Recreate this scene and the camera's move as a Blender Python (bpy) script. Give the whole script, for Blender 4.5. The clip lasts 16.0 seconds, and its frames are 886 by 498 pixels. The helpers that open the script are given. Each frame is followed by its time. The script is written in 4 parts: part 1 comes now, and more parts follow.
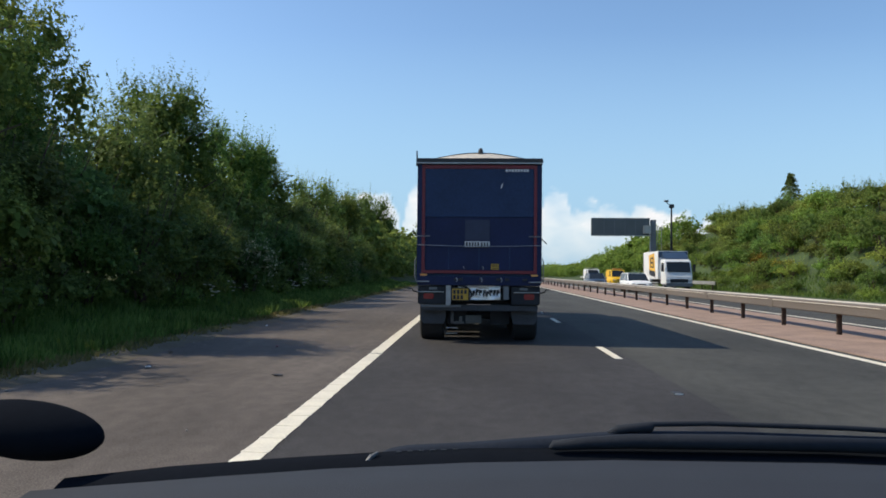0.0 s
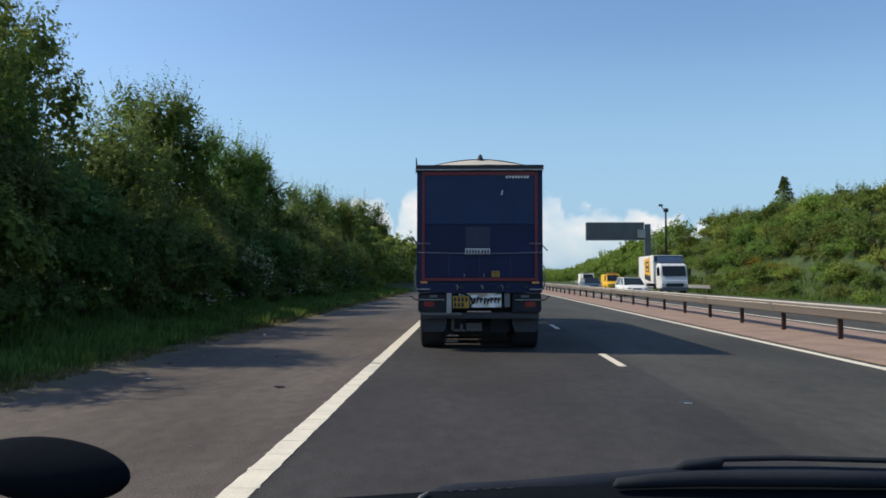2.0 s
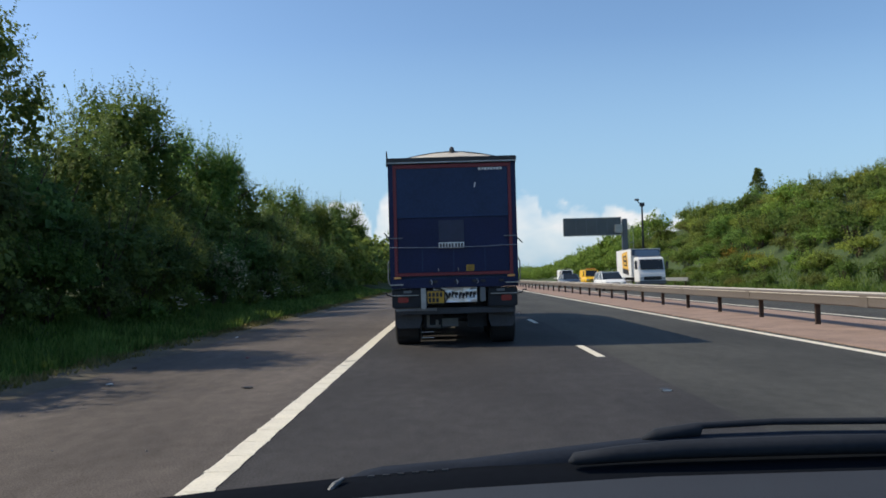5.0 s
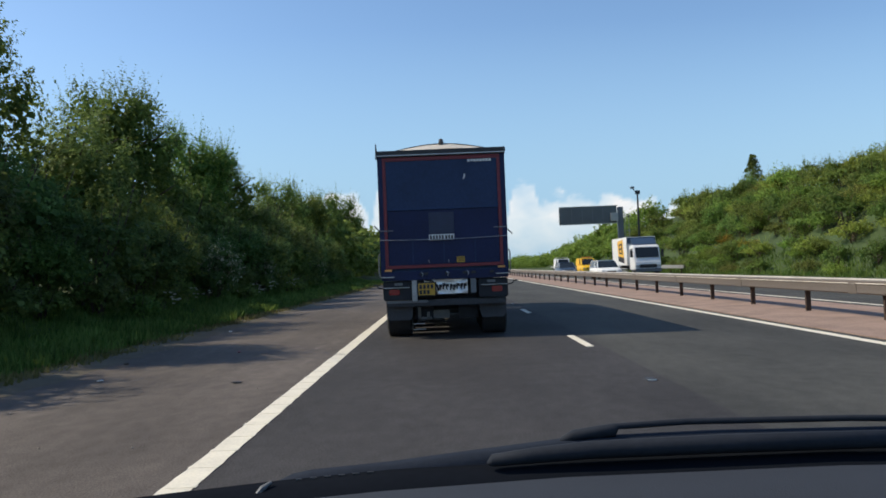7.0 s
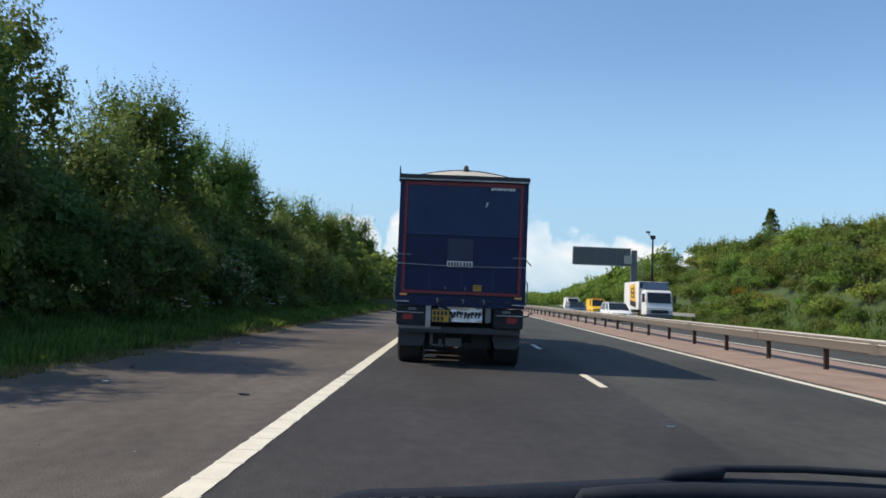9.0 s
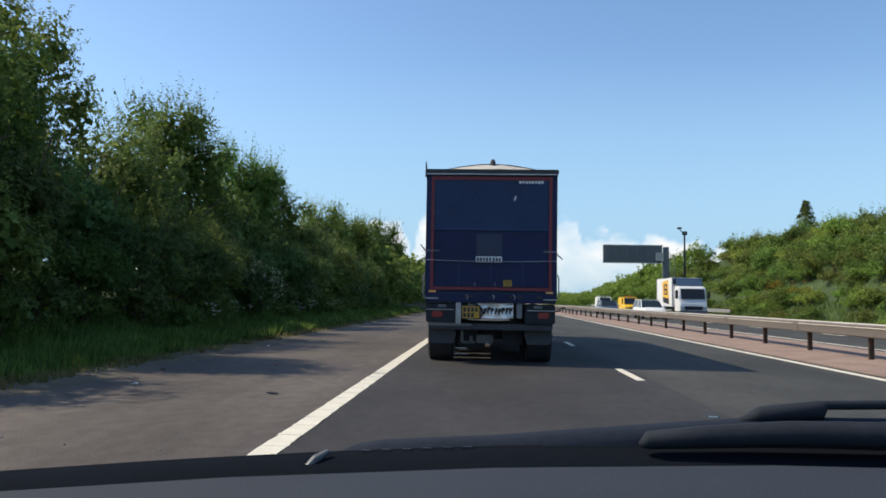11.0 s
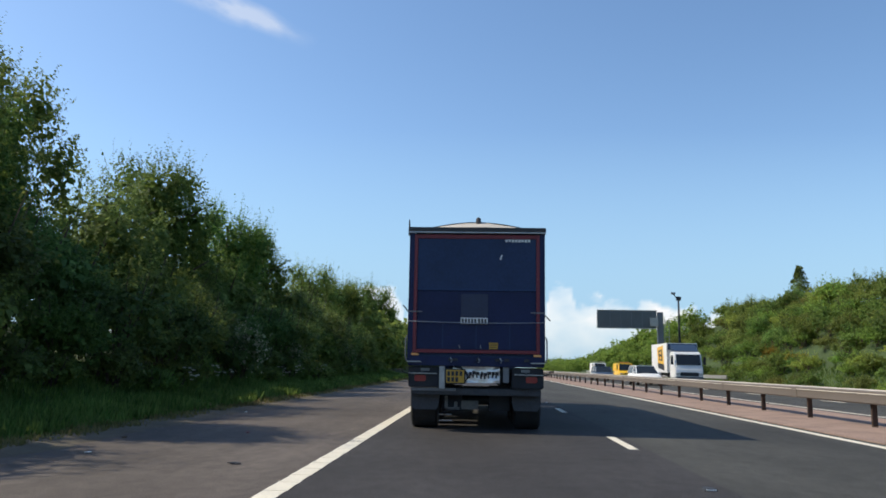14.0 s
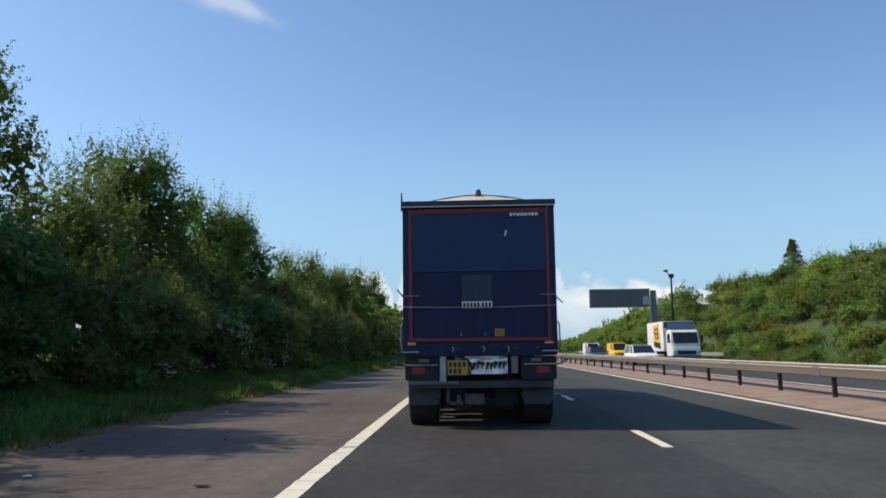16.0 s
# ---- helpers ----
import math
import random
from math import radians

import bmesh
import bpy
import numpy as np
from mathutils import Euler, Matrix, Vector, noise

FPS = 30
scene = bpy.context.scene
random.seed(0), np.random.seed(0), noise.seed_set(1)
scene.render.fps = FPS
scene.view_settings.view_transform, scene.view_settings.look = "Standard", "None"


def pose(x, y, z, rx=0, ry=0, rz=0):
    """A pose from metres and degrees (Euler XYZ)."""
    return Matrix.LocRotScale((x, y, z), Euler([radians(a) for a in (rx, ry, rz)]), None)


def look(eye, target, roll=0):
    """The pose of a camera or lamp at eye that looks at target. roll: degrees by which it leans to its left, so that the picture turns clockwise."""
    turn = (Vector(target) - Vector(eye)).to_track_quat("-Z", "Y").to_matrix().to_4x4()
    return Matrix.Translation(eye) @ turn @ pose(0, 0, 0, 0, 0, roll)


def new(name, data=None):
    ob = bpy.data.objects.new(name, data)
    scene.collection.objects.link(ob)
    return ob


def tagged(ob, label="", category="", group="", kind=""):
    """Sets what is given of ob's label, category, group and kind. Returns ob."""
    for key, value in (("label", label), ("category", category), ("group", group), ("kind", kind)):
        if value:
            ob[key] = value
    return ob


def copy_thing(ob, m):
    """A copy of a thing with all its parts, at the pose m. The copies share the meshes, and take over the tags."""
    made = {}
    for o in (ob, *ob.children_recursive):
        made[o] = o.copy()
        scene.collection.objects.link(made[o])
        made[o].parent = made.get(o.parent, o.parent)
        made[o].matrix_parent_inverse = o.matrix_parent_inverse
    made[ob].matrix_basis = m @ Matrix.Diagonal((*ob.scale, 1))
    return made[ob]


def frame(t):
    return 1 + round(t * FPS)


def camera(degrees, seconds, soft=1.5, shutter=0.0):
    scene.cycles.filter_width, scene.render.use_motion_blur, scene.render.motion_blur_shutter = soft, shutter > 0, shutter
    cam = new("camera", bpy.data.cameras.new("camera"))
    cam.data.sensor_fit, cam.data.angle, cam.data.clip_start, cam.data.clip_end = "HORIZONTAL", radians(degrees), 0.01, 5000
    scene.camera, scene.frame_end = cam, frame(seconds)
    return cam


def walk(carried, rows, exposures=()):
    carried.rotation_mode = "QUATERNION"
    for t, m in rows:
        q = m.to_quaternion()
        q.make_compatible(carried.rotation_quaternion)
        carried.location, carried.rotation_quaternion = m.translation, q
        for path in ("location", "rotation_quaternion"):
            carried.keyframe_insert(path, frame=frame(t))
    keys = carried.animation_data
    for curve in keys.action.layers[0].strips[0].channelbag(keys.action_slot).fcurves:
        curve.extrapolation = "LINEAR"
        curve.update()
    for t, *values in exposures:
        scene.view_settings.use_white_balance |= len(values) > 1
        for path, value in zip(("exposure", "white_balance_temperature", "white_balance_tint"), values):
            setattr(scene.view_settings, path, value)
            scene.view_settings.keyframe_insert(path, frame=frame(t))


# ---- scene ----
cam = camera(60.5, 16.0, soft=1.7)
# seconds, place in metres, turn in degrees
ROWS = (
    (0.0, 0.008, -0.429, 1.401, 91.73, -0.53, 2.41),
    (0.5, 0.036, -0.256, 1.368, 93.27, 0.88, 2.23),
    (1.0, -0.041, -0.304, 1.459, 91.92, 0.25, 1.12),
    (1.5, -0.095, -0.240, 1.483, 92.13, -2.35, 3.26),
    (2.0, -0.123, -0.317, 1.444, 92.14, -0.08, 1.96),
    (2.5, -0.108, -0.293, 1.452, 92.80, 0.10, -0.40),
    (3.0, -0.079, -0.044, 1.368, 92.34, 1.78, 0.23),
    (3.5, -0.051, -0.016, 1.337, 92.46, 2.05, 1.03),
    (6.0, 0.047, -0.007, 1.328, 92.02, 1.24, 0.10),
    (6.5, 0.119, 0.049, 1.329, 92.71, 3.92, 0.02),
    (7.0, 0.119, -0.062, 1.360, 91.42, 2.26, 0.27),
    (7.5, 0.077, -0.037, 1.347, 91.90, 0.24, 0.69),
    (8.0, 0.001, -0.018, 1.353, 92.64, -2.85, 1.29),
    (10.5, -0.026, 0.323, 1.196, 94.03, -0.52, 1.08),
    (11.0, -0.014, 0.339, 1.182, 93.84, -0.94, 3.17),
    (11.5, -0.018, 0.318, 1.184, 94.72, -1.09, 2.54),
    (12.0, -0.017, 0.341, 1.184, 94.86, -1.81, 2.79),
    (12.5, -0.015, 0.352, 1.182, 95.36, -1.09, 1.67),
    (13.0, -0.014, 0.345, 1.182, 95.93, -2.79, 0.60),
    (13.5, 0.039, 0.460, 1.163, 96.29, -2.29, 0.55),
    (14.0, 0.155, 0.874, 1.135, 98.78, -1.02, 2.73),
    (14.5, -0.001, 1.780, 1.193, 98.77, -0.50, 2.28),
    (15.0, -0.030, 2.029, 1.232, 97.98, -0.48, 2.95),
    (15.5, -0.054, 2.222, 1.214, 98.00, 0.21, 2.93),
    (16.0, -0.078, 2.379, 1.237, 97.60, 0.69, 2.03),
)
# the phone's exposure opens a little in the cutting
EXPOSURES = [(0.0, 0.48, 6900, 8), (1.5, 0.35, 6900, 8), (3.5, 0.35, 6900, 8), (8.0, 0.46, 6900, 8), (10.5, 0.55, 6900, 8), (14.0, 0.52, 6900, 8), (16.0, 0.42, 6900, 8)]
walk(cam, [(t, pose(x, y, z, rx, ry, rz)) for t, x, y, z, rx, ry, rz in ROWS], EXPOSURES)

# ---- daylight: sun high on the left, clear sky ----
SUN = Vector((-3.5, 0.35, 3.6)).normalized()
world = bpy.data.worlds.new("sky")
scene.world = world
world.use_nodes = True
wt = world.node_tree
sky = wt.nodes.new("ShaderNodeTexSky")
sky.sky_type = "NISHITA"
sky.sun_disc = False
sky.sun_elevation = math.asin(SUN.z)
sky.sun_rotation = math.atan2(SUN.x, SUN.y)
sky.altitude, sky.air_density, sky.dust_density, sky.ozone_density = 0, 0.95, 0.7, 4.0
clear = wt.nodes.new("ShaderNodeHueSaturation")
clear.inputs["Hue"].default_value, clear.inputs["Saturation"].default_value = 0.5, 1.07
wt.links.new(sky.outputs[0], clear.inputs["Color"])
wt.links.new(clear.outputs[0], wt.nodes["Background"].inputs[0])
wt.nodes["Background"].inputs[1].default_value = 0.136
lamp = bpy.data.lights.new("sun", "SUN")
lamp.energy, lamp.angle, lamp.color = 3.0, radians(0.53), (1.0, 0.91, 0.76)
sun = new("sun", lamp)
sun.matrix_world = look(SUN * 100, (0, 0, 0))


# ---- materials ----
def material(name, color, rough=0.6, metal=0.0, var=0.25, scale=6.0, bump=0.15, fine=60.0, island=0.0, spec=0.5, coords="Object", stretch=(1, 1, 1)):
    """A surface with variation at two scales: broad stains and fine grain, and a little relief."""
    m = bpy.data.materials.new(name)
    m.use_nodes = True
    t = m.node_tree
    n, k = t.nodes, t.links.new
    b = n["Principled BSDF"]
    tc = n.new("ShaderNodeTexCoord")
    mp = n.new("ShaderNodeMapping")
    mp.inputs["Scale"].default_value = stretch
    k(tc.outputs[coords], mp.inputs[0])
    big, small = n.new("ShaderNodeTexNoise"), n.new("ShaderNodeTexNoise")
    big.inputs["Scale"].default_value, small.inputs["Scale"].default_value = scale, fine
    big.inputs["Detail"].default_value, small.inputs["Detail"].default_value = 5, 3
    k(mp.outputs[0], big.inputs["Vector"])
    k(mp.outputs[0], small.inputs["Vector"])
    add = n.new("ShaderNodeMath")
    add.operation = "ADD"
    k(big.outputs[0], add.inputs[0])
    k(small.outputs[0], add.inputs[1])
    rng = n.new("ShaderNodeMapRange")
    rng.inputs[1].default_value, rng.inputs[2].default_value = 0.6, 1.4
    rng.inputs[3].default_value, rng.inputs[4].default_value = 1 - var, 1 + var
    k(add.outputs[0], rng.inputs[0])
    val = rng.outputs[0]
    if island:
        geo = n.new("ShaderNodeNewGeometry")
        ir = n.new("ShaderNodeMapRange")
        ir.inputs[3].default_value, ir.inputs[4].default_value = 1 - island, 1 + island
        k(geo.outputs["Random Per Island"], ir.inputs[0])
        mu = n.new("ShaderNodeMath")
        mu.operation = "MULTIPLY"
        k(val, mu.inputs[0])
        k(ir.outputs[0], mu.inputs[1])
        val = mu.outputs[0]
    hsv = n.new("ShaderNodeHueSaturation")
    hsv.inputs["Color"].default_value = (*color, 1)
    k(val, hsv.inputs["Value"])
    k(hsv.outputs[0], b.inputs["Base Color"])
    b.inputs["Roughness"].default_value = rough
    b.inputs["Metallic"].default_value = metal
    b.inputs["Specular IOR Level"].default_value = spec
    if bump:
        bp = n.new("ShaderNodeBump")
        bp.inputs["Strength"].default_value = bump
        bp.inputs["Distance"].default_value = 0.01
        k(small.outputs[0], bp.inputs["Height"])
        k(bp.outputs[0], b.inputs["Normal"])
    return m


def leaf_material(name, dark, light, yellow=0.0):
    """Leaves: each one its own green, and light comes through them."""
    m = bpy.data.materials.new(name)
    m.use_nodes = True
    t = m.node_tree
    n, k = t.nodes, t.links.new
    b = n["Principled BSDF"]
    geo, info = n.new("ShaderNodeNewGeometry"), n.new("ShaderNodeObjectInfo")
    ramp = n.new("ShaderNodeValToRGB")
    ramp.color_ramp.elements[0].color, ramp.color_ramp.elements[1].color = (*dark, 1), (*light, 1)
    k(geo.outputs["Random Per Island"], ramp.inputs[0])
    hsv = n.new("ShaderNodeHueSaturation")
    r = n.new("ShaderNodeMapRange")
    r.inputs[3].default_value, r.inputs[4].default_value = 0.468, 0.522
    k(info.outputs["Random"], r.inputs[0])
    k(r.outputs[0], hsv.inputs["Hue"])
    tc, no = n.new("ShaderNodeTexCoord"), n.new("ShaderNodeTexNoise")
    no.inputs["Scale"].default_value = 0.9
    k(tc.outputs["Object"], no.inputs["Vector"])
    r2 = n.new("ShaderNodeMapRange")
    r2.inputs[1].default_value, r2.inputs[2].default_value = 0.3, 0.7
    r2.inputs[3].default_value, r2.inputs[4].default_value = 0.65, 1.35
    k(no.outputs[0], r2.inputs[0])
    own, both = n.new("ShaderNodeMapRange"), n.new("ShaderNodeMath")
    own.inputs[3].default_value, own.inputs[4].default_value = 0.78, 1.28
    wn = n.new("ShaderNodeTexWhiteNoise")
    wn.noise_dimensions = "1D"
    k(info.outputs["Random"], wn.inputs["W"])
    k(wn.outputs["Value"], own.inputs[0])
    both.operation = "MULTIPLY"
    k(r2.outputs[0], both.inputs[0])
    k(own.outputs[0], both.inputs[1])
    k(both.outputs[0], hsv.inputs["Value"])
    k(ramp.outputs[0], hsv.inputs["Color"])
    k(hsv.outputs[0], b.inputs["Base Color"])
    b.inputs["Roughness"].default_value = 0.55
    b.inputs["Specular IOR Level"].default_value = 0.12
    tr, mix = n.new("ShaderNodeBsdfTranslucent"), n.new("ShaderNodeMixShader")
    warm = n.new("ShaderNodeHueSaturation")
    warm.inputs["Hue"].default_value, warm.inputs["Value"].default_value = 0.485, 1.4
    k(hsv.outputs[0], warm.inputs["Color"])
    k(warm.outputs[0], tr.inputs[0])
    mix.inputs[0].default_value = 0.46
    k(b.outputs[0], mix.inputs[1])
    k(tr.outputs[0], mix.inputs[2])
    k(mix.outputs[0], n["Material Output"].inputs[0])
    return m


def glass_dark(name, color, rough=0.12):
    m = material(name, color, rough, 0, 0.05, 2, 0, 40, spec=0.35)
    return m


def asphalt(name, color, chips, streak):
    """Rolled asphalt: long worn streaks, blotches and fine stone chips."""
    m = bpy.data.materials.new(name)
    m.use_nodes = True
    t = m.node_tree
    n, k = t.nodes, t.links.new
    b = n["Principled BSDF"]
    tc = n.new("ShaderNodeTexCoord")
    total = None
    noises = []
    for scale, stretch, detail, amount in ((1.1, (1, 0.02, 1), 3, streak), (0.45, (1, 0.5, 1), 6, 0.30), (6.0, (1, 0.6, 1), 4, 0.18), (70.0, (1, 1, 1), 2, chips)):
        mp, no, r = n.new("ShaderNodeMapping"), n.new("ShaderNodeTexNoise"), n.new("ShaderNodeMapRange")
        mp.inputs["Scale"].default_value = stretch
        k(tc.outputs["Object"], mp.inputs[0])
        k(mp.outputs[0], no.inputs["Vector"])
        no.inputs["Scale"].default_value, no.inputs["Detail"].default_value = scale, detail
        r.inputs[1].default_value, r.inputs[2].default_value = 0.3, 0.7
        r.inputs[3].default_value, r.inputs[4].default_value = 1 - amount, 1 + amount
        k(no.outputs[0], r.inputs[0])
        noises.append(no)
        if total is None:
            total = r.outputs[0]
        else:
            mu = n.new("ShaderNodeMath")
            mu.operation = "MULTIPLY"
            k(total, mu.inputs[0])
            k(r.outputs[0], mu.inputs[1])
            total = mu.outputs[0]
    hsv = n.new("ShaderNodeHueSaturation")
    hsv.inputs["Color"].default_value = (*color, 1)
    k(total, hsv.inputs["Value"])
    k(hsv.outputs[0], b.inputs["Base Color"])
    b.inputs["Roughness"].default_value, b.inputs["Specular IOR Level"].default_value = 0.85, 0.3
    bp = n.new("ShaderNodeBump")
    bp.inputs["Strength"].default_value, bp.inputs["Distance"].default_value = 0.6, 0.008
    k(noises[-1].outputs[0], bp.inputs["Height"])
    k(bp.outputs[0], b.inputs["Normal"])
    return m


ASPHALT_NEW = asphalt("asphalt_lane", (0.043, 0.040, 0.040), 0.55, 0.10)
ASPHALT_OLD = asphalt("asphalt_overtaking_lane", (0.057, 0.056, 0.050), 0.5, 0.14)
ASPHALT_SHOULDER = asphalt("asphalt_shoulder", (0.098, 0.082, 0.071), 0.5, 0.16)
LINE_PAINT = material("road_paint", (0.74, 0.68, 0.55), 0.65, 0, 0.16, 3, 0.3, 45)
RED_GRAVEL = material("red_gravel", (0.29, 0.20, 0.158), 0.95, 0, 0.4, 1.2, 0.8, 30)
SOIL = material("roadside_soil", (0.10, 0.082, 0.055), 0.95, 0, 0.4, 1.5, 0.8, 30)
TURF = material("turf", (0.040, 0.066, 0.018), 0.95, 0, 0.5, 0.7, 0.8, 12)
GRASS = leaf_material("grass_blades", (0.05, 0.10, 0.02), (0.14, 0.20, 0.05))
STRAW = leaf_material("dry_grass_blades", (0.08, 0.10, 0.03), (0.19, 0.18, 0.07))
LEAF_A = leaf_material("hawthorn_leaves", (0.056, 0.104, 0.030), (0.140, 0.212, 0.062))
LEAF_B = leaf_material("ash_leaves", (0.068, 0.125, 0.030), (0.18, 0.255, 0.062))
LEAF_C = leaf_material("shrub_leaves", (0.105, 0.175, 0.034), (0.24, 0.32, 0.070))
LEAF_D = leaf_material("bramble_leaves", (0.095, 0.135, 0.034), (0.21, 0.24, 0.068))
LEAF_G = leaf_material("gorse_flowers", (0.12, 0.16, 0.03), (0.46, 0.30, 0.05))
LEAF_H = leaf_material("hawthorn_in_blossom", (0.06, 0.105, 0.03), (0.46, 0.44, 0.32))
next(q for q in LEAF_H.node_tree.nodes if q.bl_idname == "ShaderNodeValToRGB").color_ramp.elements[0].position = 0.62
LEAF_W = leaf_material("cow_parsley_flowers", (0.28, 0.30, 0.21), (0.48, 0.48, 0.38))
BARK = material("bark", (0.09, 0.065, 0.045), 0.9, 0, 0.4, 4, 0.6, 30, stretch=(1, 1, 0.2))
GALV = material("galvanised_steel", (0.42, 0.41, 0.38), 0.55, 0.6, 0.25, 1.5, 0.1, 30)
# paler zinc: the sunlit look of the barrier's top, put into the colour
SUNLIT_ZINC = material("pale_sunlit_zinc", (0.56, 0.51, 0.43), 0.6, 0.1, 0.2, 1.5, 0.1, 30)
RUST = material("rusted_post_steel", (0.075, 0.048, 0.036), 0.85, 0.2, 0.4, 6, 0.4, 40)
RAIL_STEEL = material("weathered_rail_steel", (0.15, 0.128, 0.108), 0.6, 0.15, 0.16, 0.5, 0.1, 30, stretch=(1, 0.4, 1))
GREY_STEEL = material("grey_painted_steel", (0.16, 0.17, 0.18), 0.6, 0.1, 0.15, 1.2, 0.1, 30)
DARK_STEEL = material("dark_steel", (0.035, 0.037, 0.04), 0.6, 0.3, 0.3, 3, 0.2, 40)
SIGN_GREY = material("sign_back_grey", (0.10, 0.115, 0.12), 0.6, 0.1, 0.15, 0.8, 0.05, 20)
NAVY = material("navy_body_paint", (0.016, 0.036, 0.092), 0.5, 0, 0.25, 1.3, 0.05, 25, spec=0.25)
# darker navy for the lower panel, side ribs, corner posts and rear beam
NAVY_DARKER = material("navy_body_darker", (0.009, 0.017, 0.064), 0.5, 0, 0.3, 1.3, 0.05, 25, spec=0.25)
PANEL = material("faded_panel", (0.018, 0.028, 0.066), 0.55, 0, 0.2, 3, 0.05, 25)
RED_PAINT = material("red_edge_paint", (0.165, 0.010, 0.024), 0.45, 0, 0.2, 3, 0.05, 30)
TARP = material("canvas_tarpaulin", (0.50, 0.46, 0.40), 0.85, 0, 0.2, 2, 0.3, 40)
RUBBER = material("tyre_rubber", (0.024, 0.024, 0.026), 0.85, 0, 0.3, 6, 0.4, 50)
LAMP_BLACK = material("dull_black_housing", (0.018, 0.021, 0.028), 0.6, 0, 0.3, 4, 0.1, 40, spec=0.3)
FOIL = material("crumpled_bright_metal", (0.80, 0.80, 0.80), 0.38, 0.6, 0.15, 5, 0.1, 40)
MUD = material("mudflap_rubber", (0.050, 0.053, 0.060), 0.8, 0, 0.35, 3, 0.2, 30)
ALLOY = material("worn_alloy", (0.35, 0.36, 0.37), 0.45, 0.7, 0.3, 4, 0.2, 40)
DULL_ALLOY = material("dull_scratched_metal", (0.14, 0.145, 0.15), 0.6, 0.4, 0.35, 5, 0.2, 40)
WHITE_PAINT = material("white_paint", (0.78, 0.78, 0.76), 0.35, 0, 0.08, 1.2, 0, 20)
BLUE_PAINT = material("blue_car_paint", (0.05, 0.085, 0.14), 0.3, 0.3, 0.1, 1, 0, 20)
YELLOW_PAINT = material("yellow_paint", (0.82, 0.48, 0.02), 0.4, 0, 0.08, 1.2, 0, 20)
PLATE_WHITE = material("white_plate", (0.72, 0.72, 0.70), 0.5, 0, 0.1, 8, 0, 40)
LOGO_YELLOW = material("yellow_lacquer", (0.78, 0.44, 0.05), 0.45, 0, 0.08, 3, 0, 40)
PLATE_YELLOW = material("yellow_plate", (0.50, 0.28, 0.025), 0.5, 0, 0.15, 8, 0, 40)
INK = material("black_ink", (0.02, 0.02, 0.025), 0.6, 0, 0.1, 8, 0, 40)
TAIL_RED = material("red_lens", (0.13, 0.003, 0.010), 0.25, 0, 0.1, 8, 0, 40)
TAIL_RED.node_tree.nodes["Principled BSDF"].inputs["Emission Color"].default_value = (1.0, 0.03, 0.04, 1)
TAIL_RED.node_tree.nodes["Principled BSDF"].inputs["Emission Strength"].default_value = 0.012
AMBER = material("amber_reflector", (0.72, 0.32, 0.10), 0.3, 0, 0.1, 8, 0, 40)
LENS = material("headlamp_lens", (0.62, 0.64, 0.66), 0.15, 0.2, 0.05, 8, 0, 40)
GLASS = glass_dark("dark_window_glass", (0.018, 0.024, 0.03))
DASH_GREY = material("dashboard_plastic", (0.030, 0.034, 0.042), 0.75, 0, 0.10, 5, 0.12, 220, spec=0.25)
DASH_BLACK = material("black_edge_band", (0.008, 0.010, 0.014), 0.95, 0, 0.15, 5, 0.05, 60, spec=0.02)
COWL = material("scuttle_plastic", (0.022, 0.028, 0.040), 0.85, 0, 0.15, 6, 0.15, 90, spec=0.1)
WIPER = material("wiper_rubber", (0.020, 0.024, 0.032), 0.8, 0, 0.2, 8, 0.1, 60, spec=0.2)
STONE = material("stone_chips", (0.30, 0.27, 0.24), 0.9, 0, 0.3, 9, 0.4, 40)
LITTER = material("litter_white", (0.7, 0.68, 0.66), 0.6, 0, 0.1, 9, 0, 40)
BRICK_RED = material("brick_red_hut", (0.30, 0.14, 0.09), 0.9, 0, 0.2, 4, 0.3, 30)


# ---- mesh helpers ----
def put(name, data, mat, parent=None, label=""):
    """One mesh object, at top level or under a thing or part."""
    if isinstance(data, bmesh.types.BMesh):
        me = bpy.data.meshes.new(name)
        data.to_mesh(me)
        data.free()
        data = me
    if mat is not None and not data.materials:
        data.materials.append(mat)
    ob = new(name, data)
    if parent is not None:
        ob.parent = parent
    if label:
        ob["label"] = label
    return ob


def part(name, bm, mat, parent, label=""):
    return put(name, bm, mat, parent, label)


def thing(name, label, category, group="", kind="", at=(0, 0, 0)):
    ob = new(name)
    ob.location = at
    return tagged(ob, label, category, group, kind)


def boxes(*dims, bevel=0.0):
    bm = bmesh.new()
    for x0, x1, y0, y1, z0, z1 in dims:
        m = Matrix.LocRotScale(((x0 + x1) / 2, (y0 + y1) / 2, (z0 + z1) / 2), None, (x1 - x0, y1 - y0, z1 - z0))
        bmesh.ops.create_cube(bm, size=1, matrix=m)
    if bevel:
        bmesh.ops.bevel(bm, geom=bm.edges[:], offset=bevel, segments=2, affect="EDGES")
    return bm


def prism(poly, axis, a, b, bevel=0.0):
    """A flat outline drawn out along an axis from a to b. The outline's pairs are the two other axes in order."""
    bm = bmesh.new()

    def at(p, s):
        return {"x": (s, p[0], p[1]), "y": (p[0], s, p[1]), "z": (p[0], p[1], s)}[axis]
    lo, hi = [bm.verts.new(at(p, a)) for p in poly], [bm.verts.new(at(p, b)) for p in poly]
    bm.faces.new(lo), bm.faces.new(hi[::-1])
    for i in range(len(poly)):
        j = (i + 1) % len(poly)
        bm.faces.new((lo[j], lo[i], hi[i], hi[j]))
    bmesh.ops.recalc_face_normals(bm, faces=bm.faces[:])
    if bevel:
        bmesh.ops.bevel(bm, geom=bm.edges[:], offset=bevel, segments=2, affect="EDGES")
    return bm


